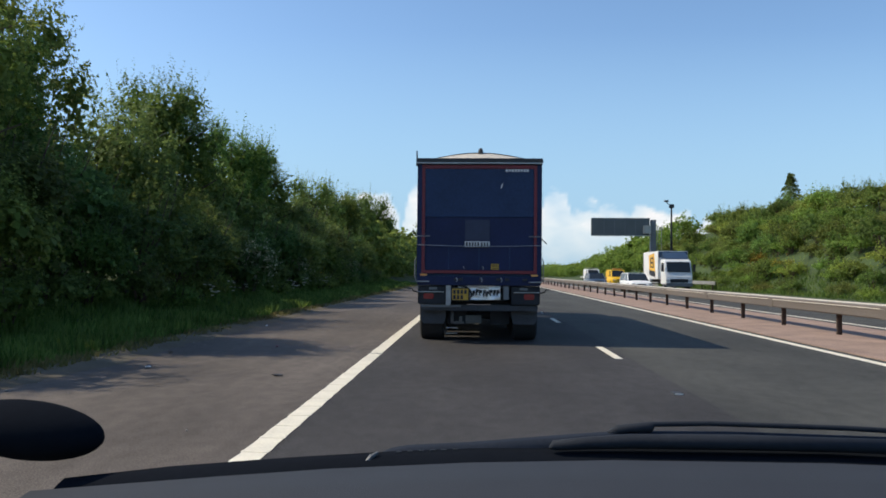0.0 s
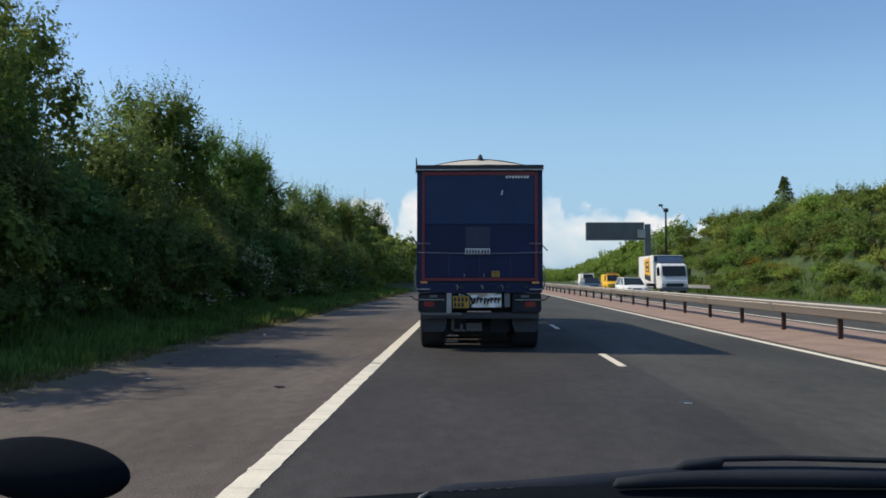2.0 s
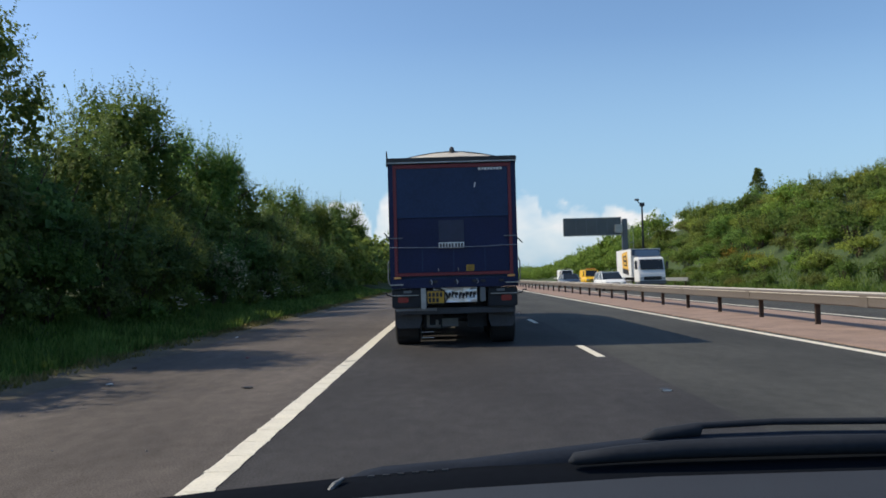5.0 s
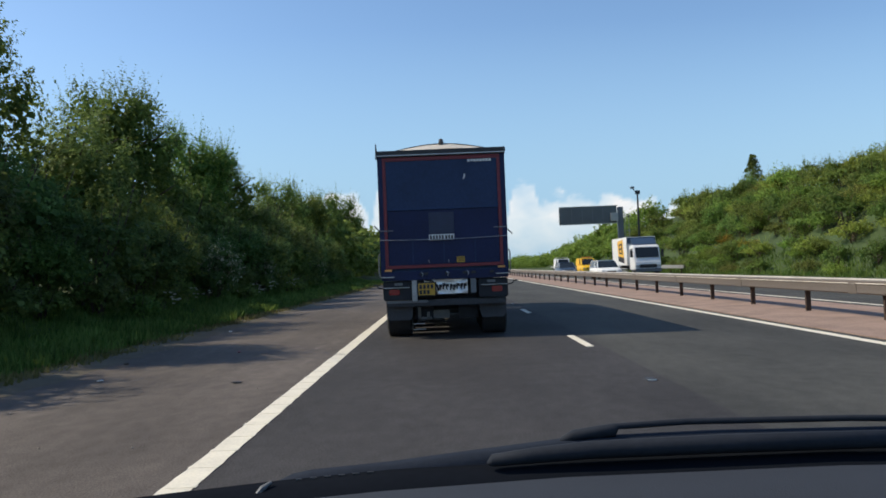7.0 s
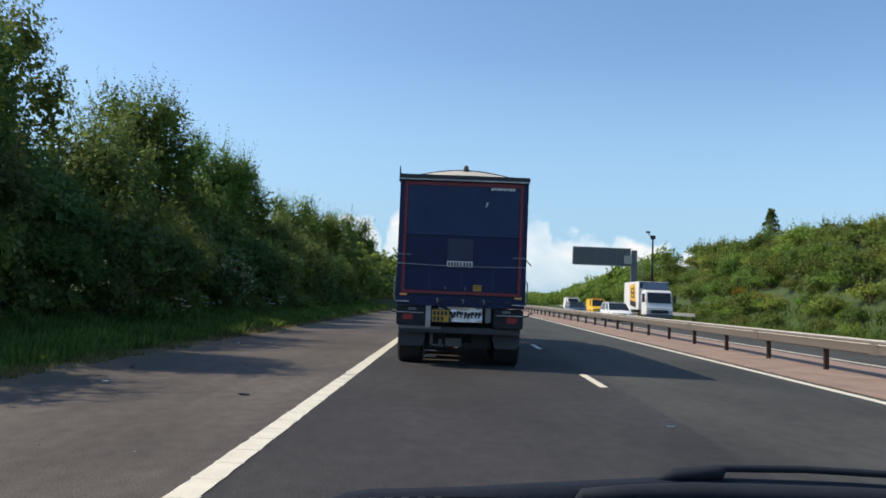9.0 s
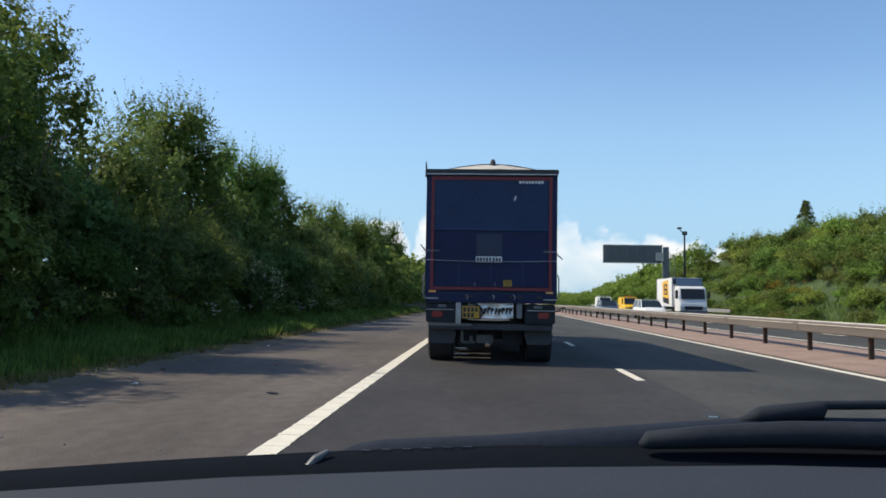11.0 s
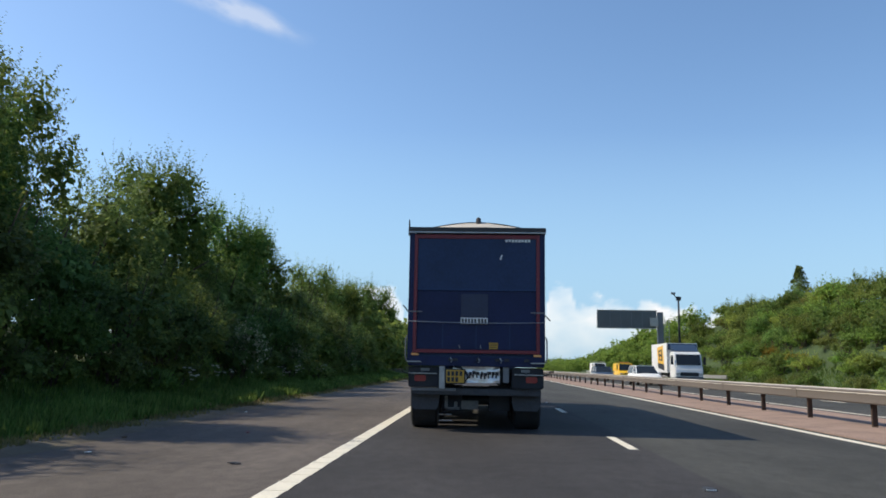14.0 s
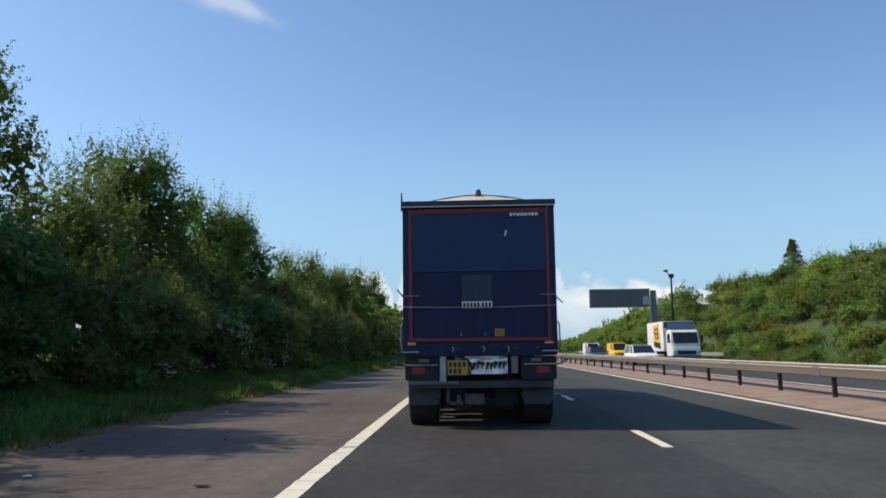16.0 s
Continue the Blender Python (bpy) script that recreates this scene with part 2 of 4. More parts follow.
def tube(points, radii, seg=8, bm=None):
    """A round bar through points, with a radius at each."""
    bm = bm or bmesh.new()
    pts = [Vector(p) for p in points]
    rings = []
    for i, p in enumerate(pts):
        d = (pts[min(i + 1, len(pts) - 1)] - pts[max(i - 1, 0)]).normalized()
        u = d.cross(Vector((0, 0, 1)) if abs(d.z) < 0.9 else Vector((1, 0, 0))).normalized()
        v = d.cross(u)
        r = radii[i] if isinstance(radii, (list, tuple)) else radii
        rings.append([bm.verts.new(p + (u * math.cos(6.2832 * k / seg) + v * math.sin(6.2832 * k / seg)) * r) for k in range(seg)])
    for a, b in zip(rings, rings[1:]):
        for k in range(seg):
            bm.faces.new((a[k], a[(k + 1) % seg], b[(k + 1) % seg], b[k]))
    bm.faces.new(rings[0][::-1]), bm.faces.new(rings[-1])
    return bm


def smooth(ob):
    for p in ob.data.polygons:
        p.use_smooth = True
    return ob


def quads(name, co, mat):
    """A mesh of loose four-cornered faces from an array (n, 4, 3)."""
    n = len(co)
    me = bpy.data.meshes.new(name)
    me.vertices.add(n * 4)
    me.vertices.foreach_set("co", np.ascontiguousarray(co, dtype=np.float32).ravel())
    me.loops.add(n * 4)
    me.loops.foreach_set("vertex_index", np.arange(n * 4, dtype=np.int32))
    me.polygons.add(n)
    me.polygons.foreach_set("loop_start", np.arange(0, n * 4, 4, dtype=np.int32))
    me.update(calc_edges=True)
    me.materials.append(mat)
    return me


def unit(a):
    return a / (np.linalg.norm(a, axis=-1, keepdims=True) + 1e-9)


def leaves(rng, base, way, length, width, face=None):
    """Pointed leaves with a fold along the middle: base points, directions and sizes as arrays, and the way the blades face, if any."""
    n = len(base)
    if face is None:
        face = rng.normal(size=(n, 3))
    else:
        way = unit(way - face * (way * face).sum(-1, keepdims=True) * 0.85)
    side = unit(np.cross(way, face))
    up = np.cross(side, way)
    L, W = length[:, None], width[:, None]
    co = np.empty((n, 4, 3))
    co[:, 0] = base
    co[:, 1] = base + way * L * 0.45 + side * W + up * W * 0.35
    co[:, 2] = base + way * L
    co[:, 3] = base + way * L * 0.45 - side * W + up * W * 0.35
    return co

# ---- ground and road ----
ROAD_END = 1500.0


def ground_height(x, y):
    """Flat under the road, a low bank on one side and a higher cutting slope on the other."""
    if -5.7 <= x <= 20.6:
        return -0.04
    fade = max(0.0, min(1.0, (420.0 - y) / 200.0))
    if x < -5.7:
        d = -5.7 - x
        h = 0.02 + 0.06 * min(d, 2.5) + 0.32 * max(0.0, min(d, 9.0) - 2.5) + 0.03 * max(0.0, min(d, 40.0) - 9.0)
    else:
        d = x - 20.6
        h = 0.02 + 0.08 * min(d, 1.2) + 0.78 * max(0.0, min(d, 9.9) - 1.2) + 0.04 * max(0.0, min(d, 40.0) - 9.9)
        fade = max(0.12, min(1.0, (230.0 - y) / 130.0))
    return h * fade + min(d, 2.0) * 0.08 * noise.noise((x * 0.35, y * 0.25, 0))


def build_ground():
    xs = [-2500, -900, -300, -120, -60, -40, -25, -18] + [-15.5 + 0.5 * i for i in range(21)] + [-5.5, 20.4]
    xs += [20.7 + 0.5 * i for i in range(22)] + [34, 45, 60, 120, 300, 900, 2500]
    ys = [-60, -20] + [0.0 + 1.0 * i for i in range(90)] + [95 + 8 * i for i in range(30)] + [360, 450, 600, 900, 1500, 2500, 4500]
    bm = bmesh.new()
    grid = [[bm.verts.new((x, y, ground_height(x, y))) for x in xs] for y in ys]
    for a, b in zip(grid, grid[1:]):
        for i in range(len(xs) - 1):
            bm.faces.new((a[i], a[i + 1], b[i + 1], b[i]))
    ob = smooth(put("ground", bm, TURF))
    return tagged(ob, "grassy ground rising to low banks beside the road", "ground", kind="structure")


def strip(name, x0, x1, mat, label, category="road", z=0.0, thick=0.06):
    bm = boxes((x0, x1, -60, ROAD_END, z - thick, z))
    return tagged(put(name, bm, mat), label, category, kind="structure")


build_ground()
strip("hard_shoulder", -5.75, -1.79, ASPHALT_SHOULDER, "worn brownish grey asphalt hard shoulder of the carriageway")
strip("road", -1.79, 2.58, ASPHALT_NEW, "dark grey asphalt inner lane of the dual carriageway")
strip("road_overtaking_lane", 2.58, 6.75, ASPHALT_OLD, "weathered green-grey asphalt overtaking lane of the carriageway")
strip("central_reserve", 6.75, 10.4, RED_GRAVEL, "strip of reddish gravel between the two carriageways", "central reserve", z=0.02)
strip("opposite_road", 10.4, 20.5, ASPHALT_OLD, "grey asphalt of the opposite carriageway", "road")


def edge_line(name, x, w, rough, label):
    """A painted line with ragged worn edges."""
    rng = np.random.default_rng(int(abs(x) * 100))
    bm = bmesh.new()
    y, rows = 1.0, []
    while y < ROAD_END:
        j = rough if y < 80 else 0.0
        rows.append((x - w / 2 + rng.normal() * j, x + w / 2 + rng.normal() * j, y))
        y += 0.16 if y < 60 else (4.0 if y < 300 else 60.0)
    v = [(bm.verts.new((a, y, 0.006)), bm.verts.new((b, y, 0.006))) for a, b, y in rows]
    for p, q in zip(v, v[1:]):
        if name != "edge_line" or not 12.35 < p[0].co.y < 12.5:
            bm.faces.new((p[0], p[1], q[1], q[0]))
    return tagged(put(name, bm, LINE_PAINT), label, "road marking", kind="structure")


ribbed = edge_line("edge_line", -1.67, 0.21, 0.004, "solid white painted edge line along the hard shoulder")
rib = None
for i in range(96):
    ob = put("rib", rib or prism([(-0.112, 0.006), (0.112, 0.006), (0.104, 0.0095), (-0.104, 0.0095)], "y", -0.03, 0.03), LINE_PAINT, ribbed)
    rib = ob.data
    ob.location = (-1.67 + 0.004 * math.sin(i * 2.1), 1.4 + 0.5 * i, 0)
edge_line("edge_line_central", 6.46, 0.19, 0.004, "solid white painted edge line beside the central reserve")
edge_line("edge_line_opposite", 10.9, 0.17, 0.003, "solid white painted edge line of the opposite carriageway")
edge_line("edge_line_opposite_shoulder", 18.2, 0.17, 0.003, "solid white painted line along the far hard shoulder")


def lane_marks(x, y0, count, group):
    mesh = None
    for i in range(count):
        y = y0 + 9.0 * i
        if mesh is None:
            ob = put("lane_mark", boxes((-0.065, 0.065, 0, 2.0, 0.0, 0.006)), LINE_PAINT)
            mesh = ob.data
        else:
            ob = put("lane_mark", mesh, None)
        ob.location = (x, y, 0.001)
        tagged(ob, "short white painted lane mark on the asphalt", "lane mark", group)


lane_marks(2.38, 3.2, 34, "lane marks of the carriageway")
lane_marks(14.5, 5.0, 28, "lane marks of the opposite carriageway")


def road_studs():
    ob = thing("road_stud", "small white reflecting road stud set in the asphalt", "road stud", "road studs along the lane line", at=(2.38, 8.6, 0))
    part("housing", prism([(-0.07, 0.0), (0.07, 0.0), (0.05, 0.018), (-0.05, 0.018)], "y", -0.08, 0.08), DARK_STEEL, ob)
    part("reflector", boxes((-0.05, 0.05, -0.086, -0.06, 0.004, 0.016)), PLATE_WHITE, ob, "white reflector")
    for i in range(1, 12):
        copy_thing(ob, pose(2.38, 8.6 + 18 * i, 0))


road_studs()

# ---- far clouds and painted haze over the horizon ----


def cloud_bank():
    """A distant bank of fair-weather clouds in a glowing band of blue haze, so far off that it does not shift."""
    far = 4300.0
    m = bpy.data.materials.new("cloud_white")
    m.use_nodes = True
    n, k = m.node_tree.nodes, m.node_tree.links.new
    n.remove(n["Principled BSDF"])
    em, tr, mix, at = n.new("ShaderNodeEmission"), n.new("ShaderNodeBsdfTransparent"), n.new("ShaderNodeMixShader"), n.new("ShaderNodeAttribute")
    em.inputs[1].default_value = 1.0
    at.attribute_name = "cloud_haze_cover"
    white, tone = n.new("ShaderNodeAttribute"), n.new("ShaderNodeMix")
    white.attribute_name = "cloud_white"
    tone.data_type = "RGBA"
    # A is the emitted haze blue, B the cloud white
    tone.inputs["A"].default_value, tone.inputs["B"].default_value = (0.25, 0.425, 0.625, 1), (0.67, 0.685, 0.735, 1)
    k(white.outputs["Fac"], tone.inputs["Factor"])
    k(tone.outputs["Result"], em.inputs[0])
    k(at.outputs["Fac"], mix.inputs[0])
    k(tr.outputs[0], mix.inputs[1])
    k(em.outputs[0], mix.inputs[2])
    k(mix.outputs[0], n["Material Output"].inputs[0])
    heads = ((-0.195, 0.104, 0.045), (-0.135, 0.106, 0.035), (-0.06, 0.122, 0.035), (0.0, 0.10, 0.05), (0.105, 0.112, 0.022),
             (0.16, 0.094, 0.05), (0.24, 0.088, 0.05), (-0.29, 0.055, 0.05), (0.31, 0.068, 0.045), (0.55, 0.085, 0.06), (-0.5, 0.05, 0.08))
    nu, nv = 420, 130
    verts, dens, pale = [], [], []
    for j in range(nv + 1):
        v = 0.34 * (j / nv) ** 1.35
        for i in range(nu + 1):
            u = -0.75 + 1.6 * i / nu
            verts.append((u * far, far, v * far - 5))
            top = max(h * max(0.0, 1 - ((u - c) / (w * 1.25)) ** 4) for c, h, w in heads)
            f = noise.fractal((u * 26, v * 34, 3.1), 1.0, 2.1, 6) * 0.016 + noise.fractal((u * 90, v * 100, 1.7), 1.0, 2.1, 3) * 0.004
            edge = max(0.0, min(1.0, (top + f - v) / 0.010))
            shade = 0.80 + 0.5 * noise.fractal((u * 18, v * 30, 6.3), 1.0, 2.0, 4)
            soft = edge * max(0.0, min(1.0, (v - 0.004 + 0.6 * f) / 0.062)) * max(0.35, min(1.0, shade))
            # painted haze: blue glow veils the bright low sky, thinning with height
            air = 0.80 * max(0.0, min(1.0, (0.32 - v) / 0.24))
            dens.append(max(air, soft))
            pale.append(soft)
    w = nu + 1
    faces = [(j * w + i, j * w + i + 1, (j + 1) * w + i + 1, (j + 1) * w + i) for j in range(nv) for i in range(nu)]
    me = bpy.data.meshes.new("backdrop_clouds_haze")
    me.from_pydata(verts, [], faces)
    me.attributes.new("cloud_haze_cover", "FLOAT", "POINT").data.foreach_set("value", dens)
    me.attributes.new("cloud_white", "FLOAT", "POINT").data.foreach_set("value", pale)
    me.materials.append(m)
    ob = new("backdrop_clouds_haze", me)
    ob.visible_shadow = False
    return tagged(ob, "bank of white cumulus clouds in a glowing blue haze band low over the horizon", "clouds", kind="structure")


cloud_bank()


def cirrus():
    """One thin high streak of ice cloud."""
    far = 4000.0
    verts, cover = [], []
    nu, nv = 90, 50
    for j in range(nv + 1):
        for i in range(nu + 1):
            a, b = i / nu, (j / nv - 0.5) * 2
            u, v = -0.47 + 0.24 * a + 0.02 * b, 0.55 - 0.105 * a + 0.05 * b
            verts.append((u * far, far, v * far))
            f = noise.fractal((a * 4, b * 2.2 + a, 5.5), 1.0, 2.0, 5)
            core = max(0.0, 1 - abs(b + 0.3 * noise.noise((a * 3, 1, 2))) / (0.25 + 0.4 * (1 - a))) * min(1.0, 5 * a) * min(1.0, 2.2 * (1 - a))
            cover.append(max(0.0, min(0.4, core * (0.42 + 0.6 * f))))
    w = nu + 1
    me = bpy.data.meshes.new("backdrop_cirrus")
    me.from_pydata(verts, [], [(j * w + i, j * w + i + 1, (j + 1) * w + i + 1, (j + 1) * w + i) for j in range(nv) for i in range(nu)])
    me.attributes.new("cloud_haze_cover", "FLOAT", "POINT").data.foreach_set("value", cover)
    me.attributes.new("cloud_white", "FLOAT", "POINT").data.foreach_set("value", [1.0] * len(cover))
    me.materials.append(bpy.data.materials["cloud_white"])
    ob = new("backdrop_cirrus", me)
    ob.visible_shadow = False
    return tagged(ob, "thin white streak of high cirrus cloud", "clouds", kind="structure")


cirrus()

# ---- hedges, bushes and trees ----


def crown_mesh(name, seed, lobes, twigs, per_twig, size, mat, shoots=0, core=900, core_size=0.28, deep=0.25):
    """A crown of many leaves on twigs round several lobes, open at its edge and dense within."""
    rng = np.random.default_rng(seed)
    lobes = np.array(lobes, dtype=float)
    weight = lobes[:, 3] * lobes[:, 4] * lobes[:, 5]
    weight = weight ** 0.6 / (weight ** 0.6).sum()

    def shell(n, lo, hi):
        k = rng.choice(len(lobes), n, p=weight)
        d = unit(rng.normal(size=(n, 3)) + (0, 0, 0.25))
        lump = 1 + 0.22 * np.sin(d[:, 0] * 5 + k * 1.7) * np.sin(d[:, 1] * 4 + k) * np.cos(d[:, 2] * 6 + k * 0.6)
        r = rng.uniform(lo, hi, n) * lump
        return lobes[k, :3] + lobes[k, 3:] * d * r[:, None], d

    sets = []
    p, d = shell(twigs, 0.72, 1.0)
    way = unit(d + rng.normal(size=d.shape) * 0.55 + (0, 0, 0.35))
    reach = rng.uniform(0.15, 0.5, twigs)
    if shoots:
        a, b = shell(shoots * 5, 0.85, 0.98)
        high = np.argsort(-a[:, 2])[:shoots]
        p[:shoots], d[:shoots] = a[high], b[high]
        way[:shoots] = unit(d[:shoots] * 0.35 + rng.normal(size=(shoots, 3)) * 0.2 + (0, 0, 1))
        reach[:shoots] = rng.uniform(0.5, 1.2, shoots)
    s = np.linspace(0.05, 1, per_twig)
    base = (p[:, None] + way[:, None] * (reach[:, None] * s)[..., None]).reshape(-1, 3)
    lw = unit(np.repeat(way, per_twig, 0) * 0.5 + rng.normal(size=base.shape) * 0.75)
    n = len(base)
    L = size * rng.uniform(0.6, 1.35, n)
    face = unit(np.repeat(d, per_twig, 0) * 0.9 + (0, 0, 0.55) + rng.normal(size=base.shape) * 0.42)
    sets.append(leaves(rng, base, lw, L, L * rng.uniform(0.30, 0.46, n), face))
    p, d = shell(core, deep, 0.86)
    L = core_size * rng.uniform(0.6, 1.2, core)
    sets.append(leaves(rng, p, unit(rng.normal(size=p.shape)), L, L * 0.45, unit(d + (0, 0, 0.4) + rng.normal(size=d.shape) * 0.35)))
    co = np.concatenate(sets)
    co[..., 2] = np.maximum(co[..., 2], 0.02)
    return quads(name, co, mat)


def stems(seed, height, spread, count, r=0.05):
    rng = random.Random(seed)
    bm = bmesh.new()
    for _ in range(count):
        a, q = rng.uniform(0, 6.28), rng.uniform(0.4, 1.0) * spread
        x, y = math.cos(a) * q, math.sin(a) * q
        tube([(x * 0.15, y * 0.15, -0.3), (x * 0.35, y * 0.35, height * 0.35), (x * 0.8, y * 0.8, height * 0.7), (x, y, height * 0.95)], [r, r * 0.8, r * 0.5, r * 0.15], 6, bm)
    return bm


def random_lobes(seed, height, spread, count):
    """One broad body with many smaller lobes bulging from its sides and top."""
    rng = random.Random(seed)
    out = [(0, 0, height * 0.44, spread * 0.78, spread * 0.78, height * 0.42)]
    for _ in range(count):
        a, e = rng.uniform(0, 6.28), math.asin(rng.uniform(-0.25, 1.0))
        q, s = rng.uniform(0.55, 0.8), rng.uniform(0.20, 0.36)
        out.append((math.cos(a) * math.cos(e) * q * spread, math.sin(a) * math.cos(e) * q * spread, height * (0.46 + 0.5 * q * math.sin(e)), spread * s, spread * s, height * s * 0.55))
    return out


def bush(seed, height, spread, mat, label, twigs=760, per=11, size=0.105, shoots=20, core=2000, category="bush", deep=0.25):
    ob = thing("bush", label, category, "roadside bushes")
    part("woody_base", stems(seed, height, spread * 0.8, 9), BARK, ob)
    part("crown", crown_mesh("crown", seed, random_lobes(seed, height, spread, 18), twigs, per, size, mat, shoots, core, deep=deep), None, ob)
    return ob


def tree(seed, height, spread, mat, label, twigs=800, per=11, size=0.11, shoots=22, core=2600):
    ob = thing("tree", label, "tree", "roadside trees")
    rng = random.Random(seed)
    bm = tube([(0, 0, -0.4), (0.05, 0, height * 0.2), (0.1, 0.06, height * 0.5), (0.05, 0.1, height * 0.85)], [0.2, 0.16, 0.11, 0.03], 9)
    for i in range(9):
        a, z = rng.uniform(0, 6.28), height * rng.uniform(0.2, 0.6)
        r, up = spread * rng.uniform(0.5, 0.85), height * rng.uniform(0.1, 0.25)
        tube([(0.06, 0.03, z), (math.cos(a) * r * 0.5, math.sin(a) * r * 0.5, z + up * 0.6), (math.cos(a) * r, math.sin(a) * r, z + up)], [0.08, 0.05, 0.015], 6, bm)
    part("trunk", bm, BARK, ob)
    lobes = [(0, 0, height * 0.55, spread * 0.7, spread * 0.7, height * 0.4)]
    for i in range(12):
        a, q, z = rng.uniform(0, 6.28), rng.uniform(0.3, 0.8) * spread, rng.uniform(0.25, 0.86) * height
        s = rng.uniform(0.22, 0.4) * (1.1 - 0.5 * z / height)
        lobes.append((math.cos(a) * q, math.sin(a) * q, z, spread * s, spread * s, height * s * 0.55))
    part("crown", crown_mesh("crown", seed, lobes, twigs, per, size, mat, shoots, core), None, ob)
    return ob


def scatter(kinds, spots, seed):
    """Things set out at spots (x, y, scale); the first of each kind is moved, the rest are copies."""
    rng = random.Random(seed)
    used = set()
    for i, (x, y, s) in enumerate(spots):
        ob = kinds[rng.randrange(len(kinds))]
        m = pose(x, y, ground_height(x, y), 0, 0, rng.uniform(0, 360)) @ Matrix.Diagonal((s, s, s * rng.uniform(0.9, 1.1), 1))
        if ob not in used:
            used.add(ob)
            ob.matrix_basis = m
        else:
            copy_thing(ob, m)


def row(x, y0, y1, step, s0, s1, seed, jitter=0.8):
    rng = random.Random(seed)
    out, y = [], y0
    while y < y1:
        out.append((x + rng.uniform(-jitter, jitter), y, rng.uniform(s0, s1)))
        y += step * rng.uniform(0.8, 1.2)
    return out


near_bushes = [bush(11, 3.6, 2.3, LEAF_A, "dense dark green hawthorn bush on the roadside bank", 820, 10, 0.09, 26, 1300),
               bush(12, 4.2, 2.5, LEAF_A, "tall dark green hawthorn bush with loose shoots", 820, 10, 0.095, 36, 1300),
               bush(13, 3.2, 2.2, LEAF_B, "fresh green shrub at the edge of the verge", 820, 10, 0.090, 26, 1300)]
near_trees = [tree(21, 7.2, 2.9, LEAF_B, "young ash tree with a full green crown", 1600, 11, 0.095, 60, 2000),
              tree(22, 6.4, 2.6, LEAF_A, "dark green field maple with an uneven crown", 1600, 11, 0.095, 54, 2000)]
scatter(near_bushes, row(-10.0, 8, 70, 2.6, 0.68, 1.02, 1) + row(-11.8, 9, 70, 3.2, 0.95, 1.2, 2), 3)
# the first two stand out of view, added to dapple the shoulder with shade
scatter(near_trees, [(-11.8, 10.2, 0.93), (-11.7, 14.0, 0.98), (-12.2, 17.6, 0.76), (-13.4, 20.5, 0.95), (-12.2, 25.0, 0.95), (-13.2, 31.0, 1.08), (-12.0, 36.0, 0.92), (-12.8, 42.0, 1.05), (-12.2, 49.0, 0.9),
                     (-12.6, 57.0, 1.0), (-12.2, 66.0, 1.0), (-12.4, 76.0, 1.05), (-12.2, 90.0, 1.1)], 5)

undergrowth = [bush(16, 1.9, 1.5, LEAF_A, "low dark bramble undergrowth at the foot of the hedge", 260, 10, 0.09, 8, 500),
               bush(17, 1.6, 1.6, LEAF_B, "low green nettle and bramble thicket at the hedge foot", 260, 10, 0.09, 10, 500)]
scatter(undergrowth, row(-8.9, 9, 66, 1.9, 0.55, 1.0, 20, 0.4), 21)

blossom = [bush(18, 2.5, 1.7, LEAF_H, "hawthorn bush dotted with creamy white blossom", 520, 10, 0.085, 16, 700)]
scatter(blossom, [(-9.0, 29.5, 0.85), (-9.1, 37.0, 0.95), (-9.3, 50.0, 1.05)], 22)

far_bushes = [bush(31, 2.2, 2.7, LEAF_C, "rounded light green shrub on the sunlit bank", 235, 8, 0.17, 16, 620, deep=0.5),
              bush(32, 1.9, 2.8, LEAF_B, "mid green shrub on the sunlit bank", 235, 8, 0.17, 12, 620, deep=0.5),
              bush(33, 2.7, 2.5, LEAF_B, "fresh green hawthorn on the sunlit bank", 235, 8, 0.17, 24, 620, deep=0.5),
              bush(34, 2.0, 2.7, LEAF_D, "olive green bramble thicket on the sunlit bank", 235, 8, 0.16, 18, 620, deep=0.5)]
spots = []
for k, (x, s0, s1) in enumerate(((22.3, 0.45, 0.65), (24.0, 0.65, 0.9), (25.8, 0.75, 1.0), (27.6, 0.8, 1.05), (29.4, 0.85, 1.1), (31.2, 0.9, 1.25))):
    spots += row(x, 24 + 2 * k, 104, 2.3, s0, s1 + 0.1, 60 + k, 1.1)
scatter(far_bushes, spots, 14)


def far_scrub(name, seed, spots, mat, label):
    """Shrubs too far off to count, joined into one mesh."""
    rng = np.random.default_rng(seed)
    kinds = []
    for k in range(3):
        me = crown_mesh("crown", seed + k, random_lobes(seed + k, 3.2, 2.5, 14), 95, 8, 0.36, mat, 8, 300)
        co = np.empty(len(me.vertices) * 3, dtype=np.float32)
        me.vertices.foreach_get("co", co)
        kinds.append(co.reshape(-1, 4, 3))
        bpy.data.meshes.remove(me)
    sets = []
    for x, y, s in spots:
        co, a = kinds[rng.integers(3)], rng.uniform(0, 6.28)
        turn = np.array([[math.cos(a), math.sin(a), 0], [-math.sin(a), math.cos(a), 0], [0, 0, 1]])
        sets.append(co @ turn * s + (x, y, ground_height(x, y)))
    return tagged(new(name, quads(name, np.concatenate(sets), mat)), label, "scrub", kind="stuff")


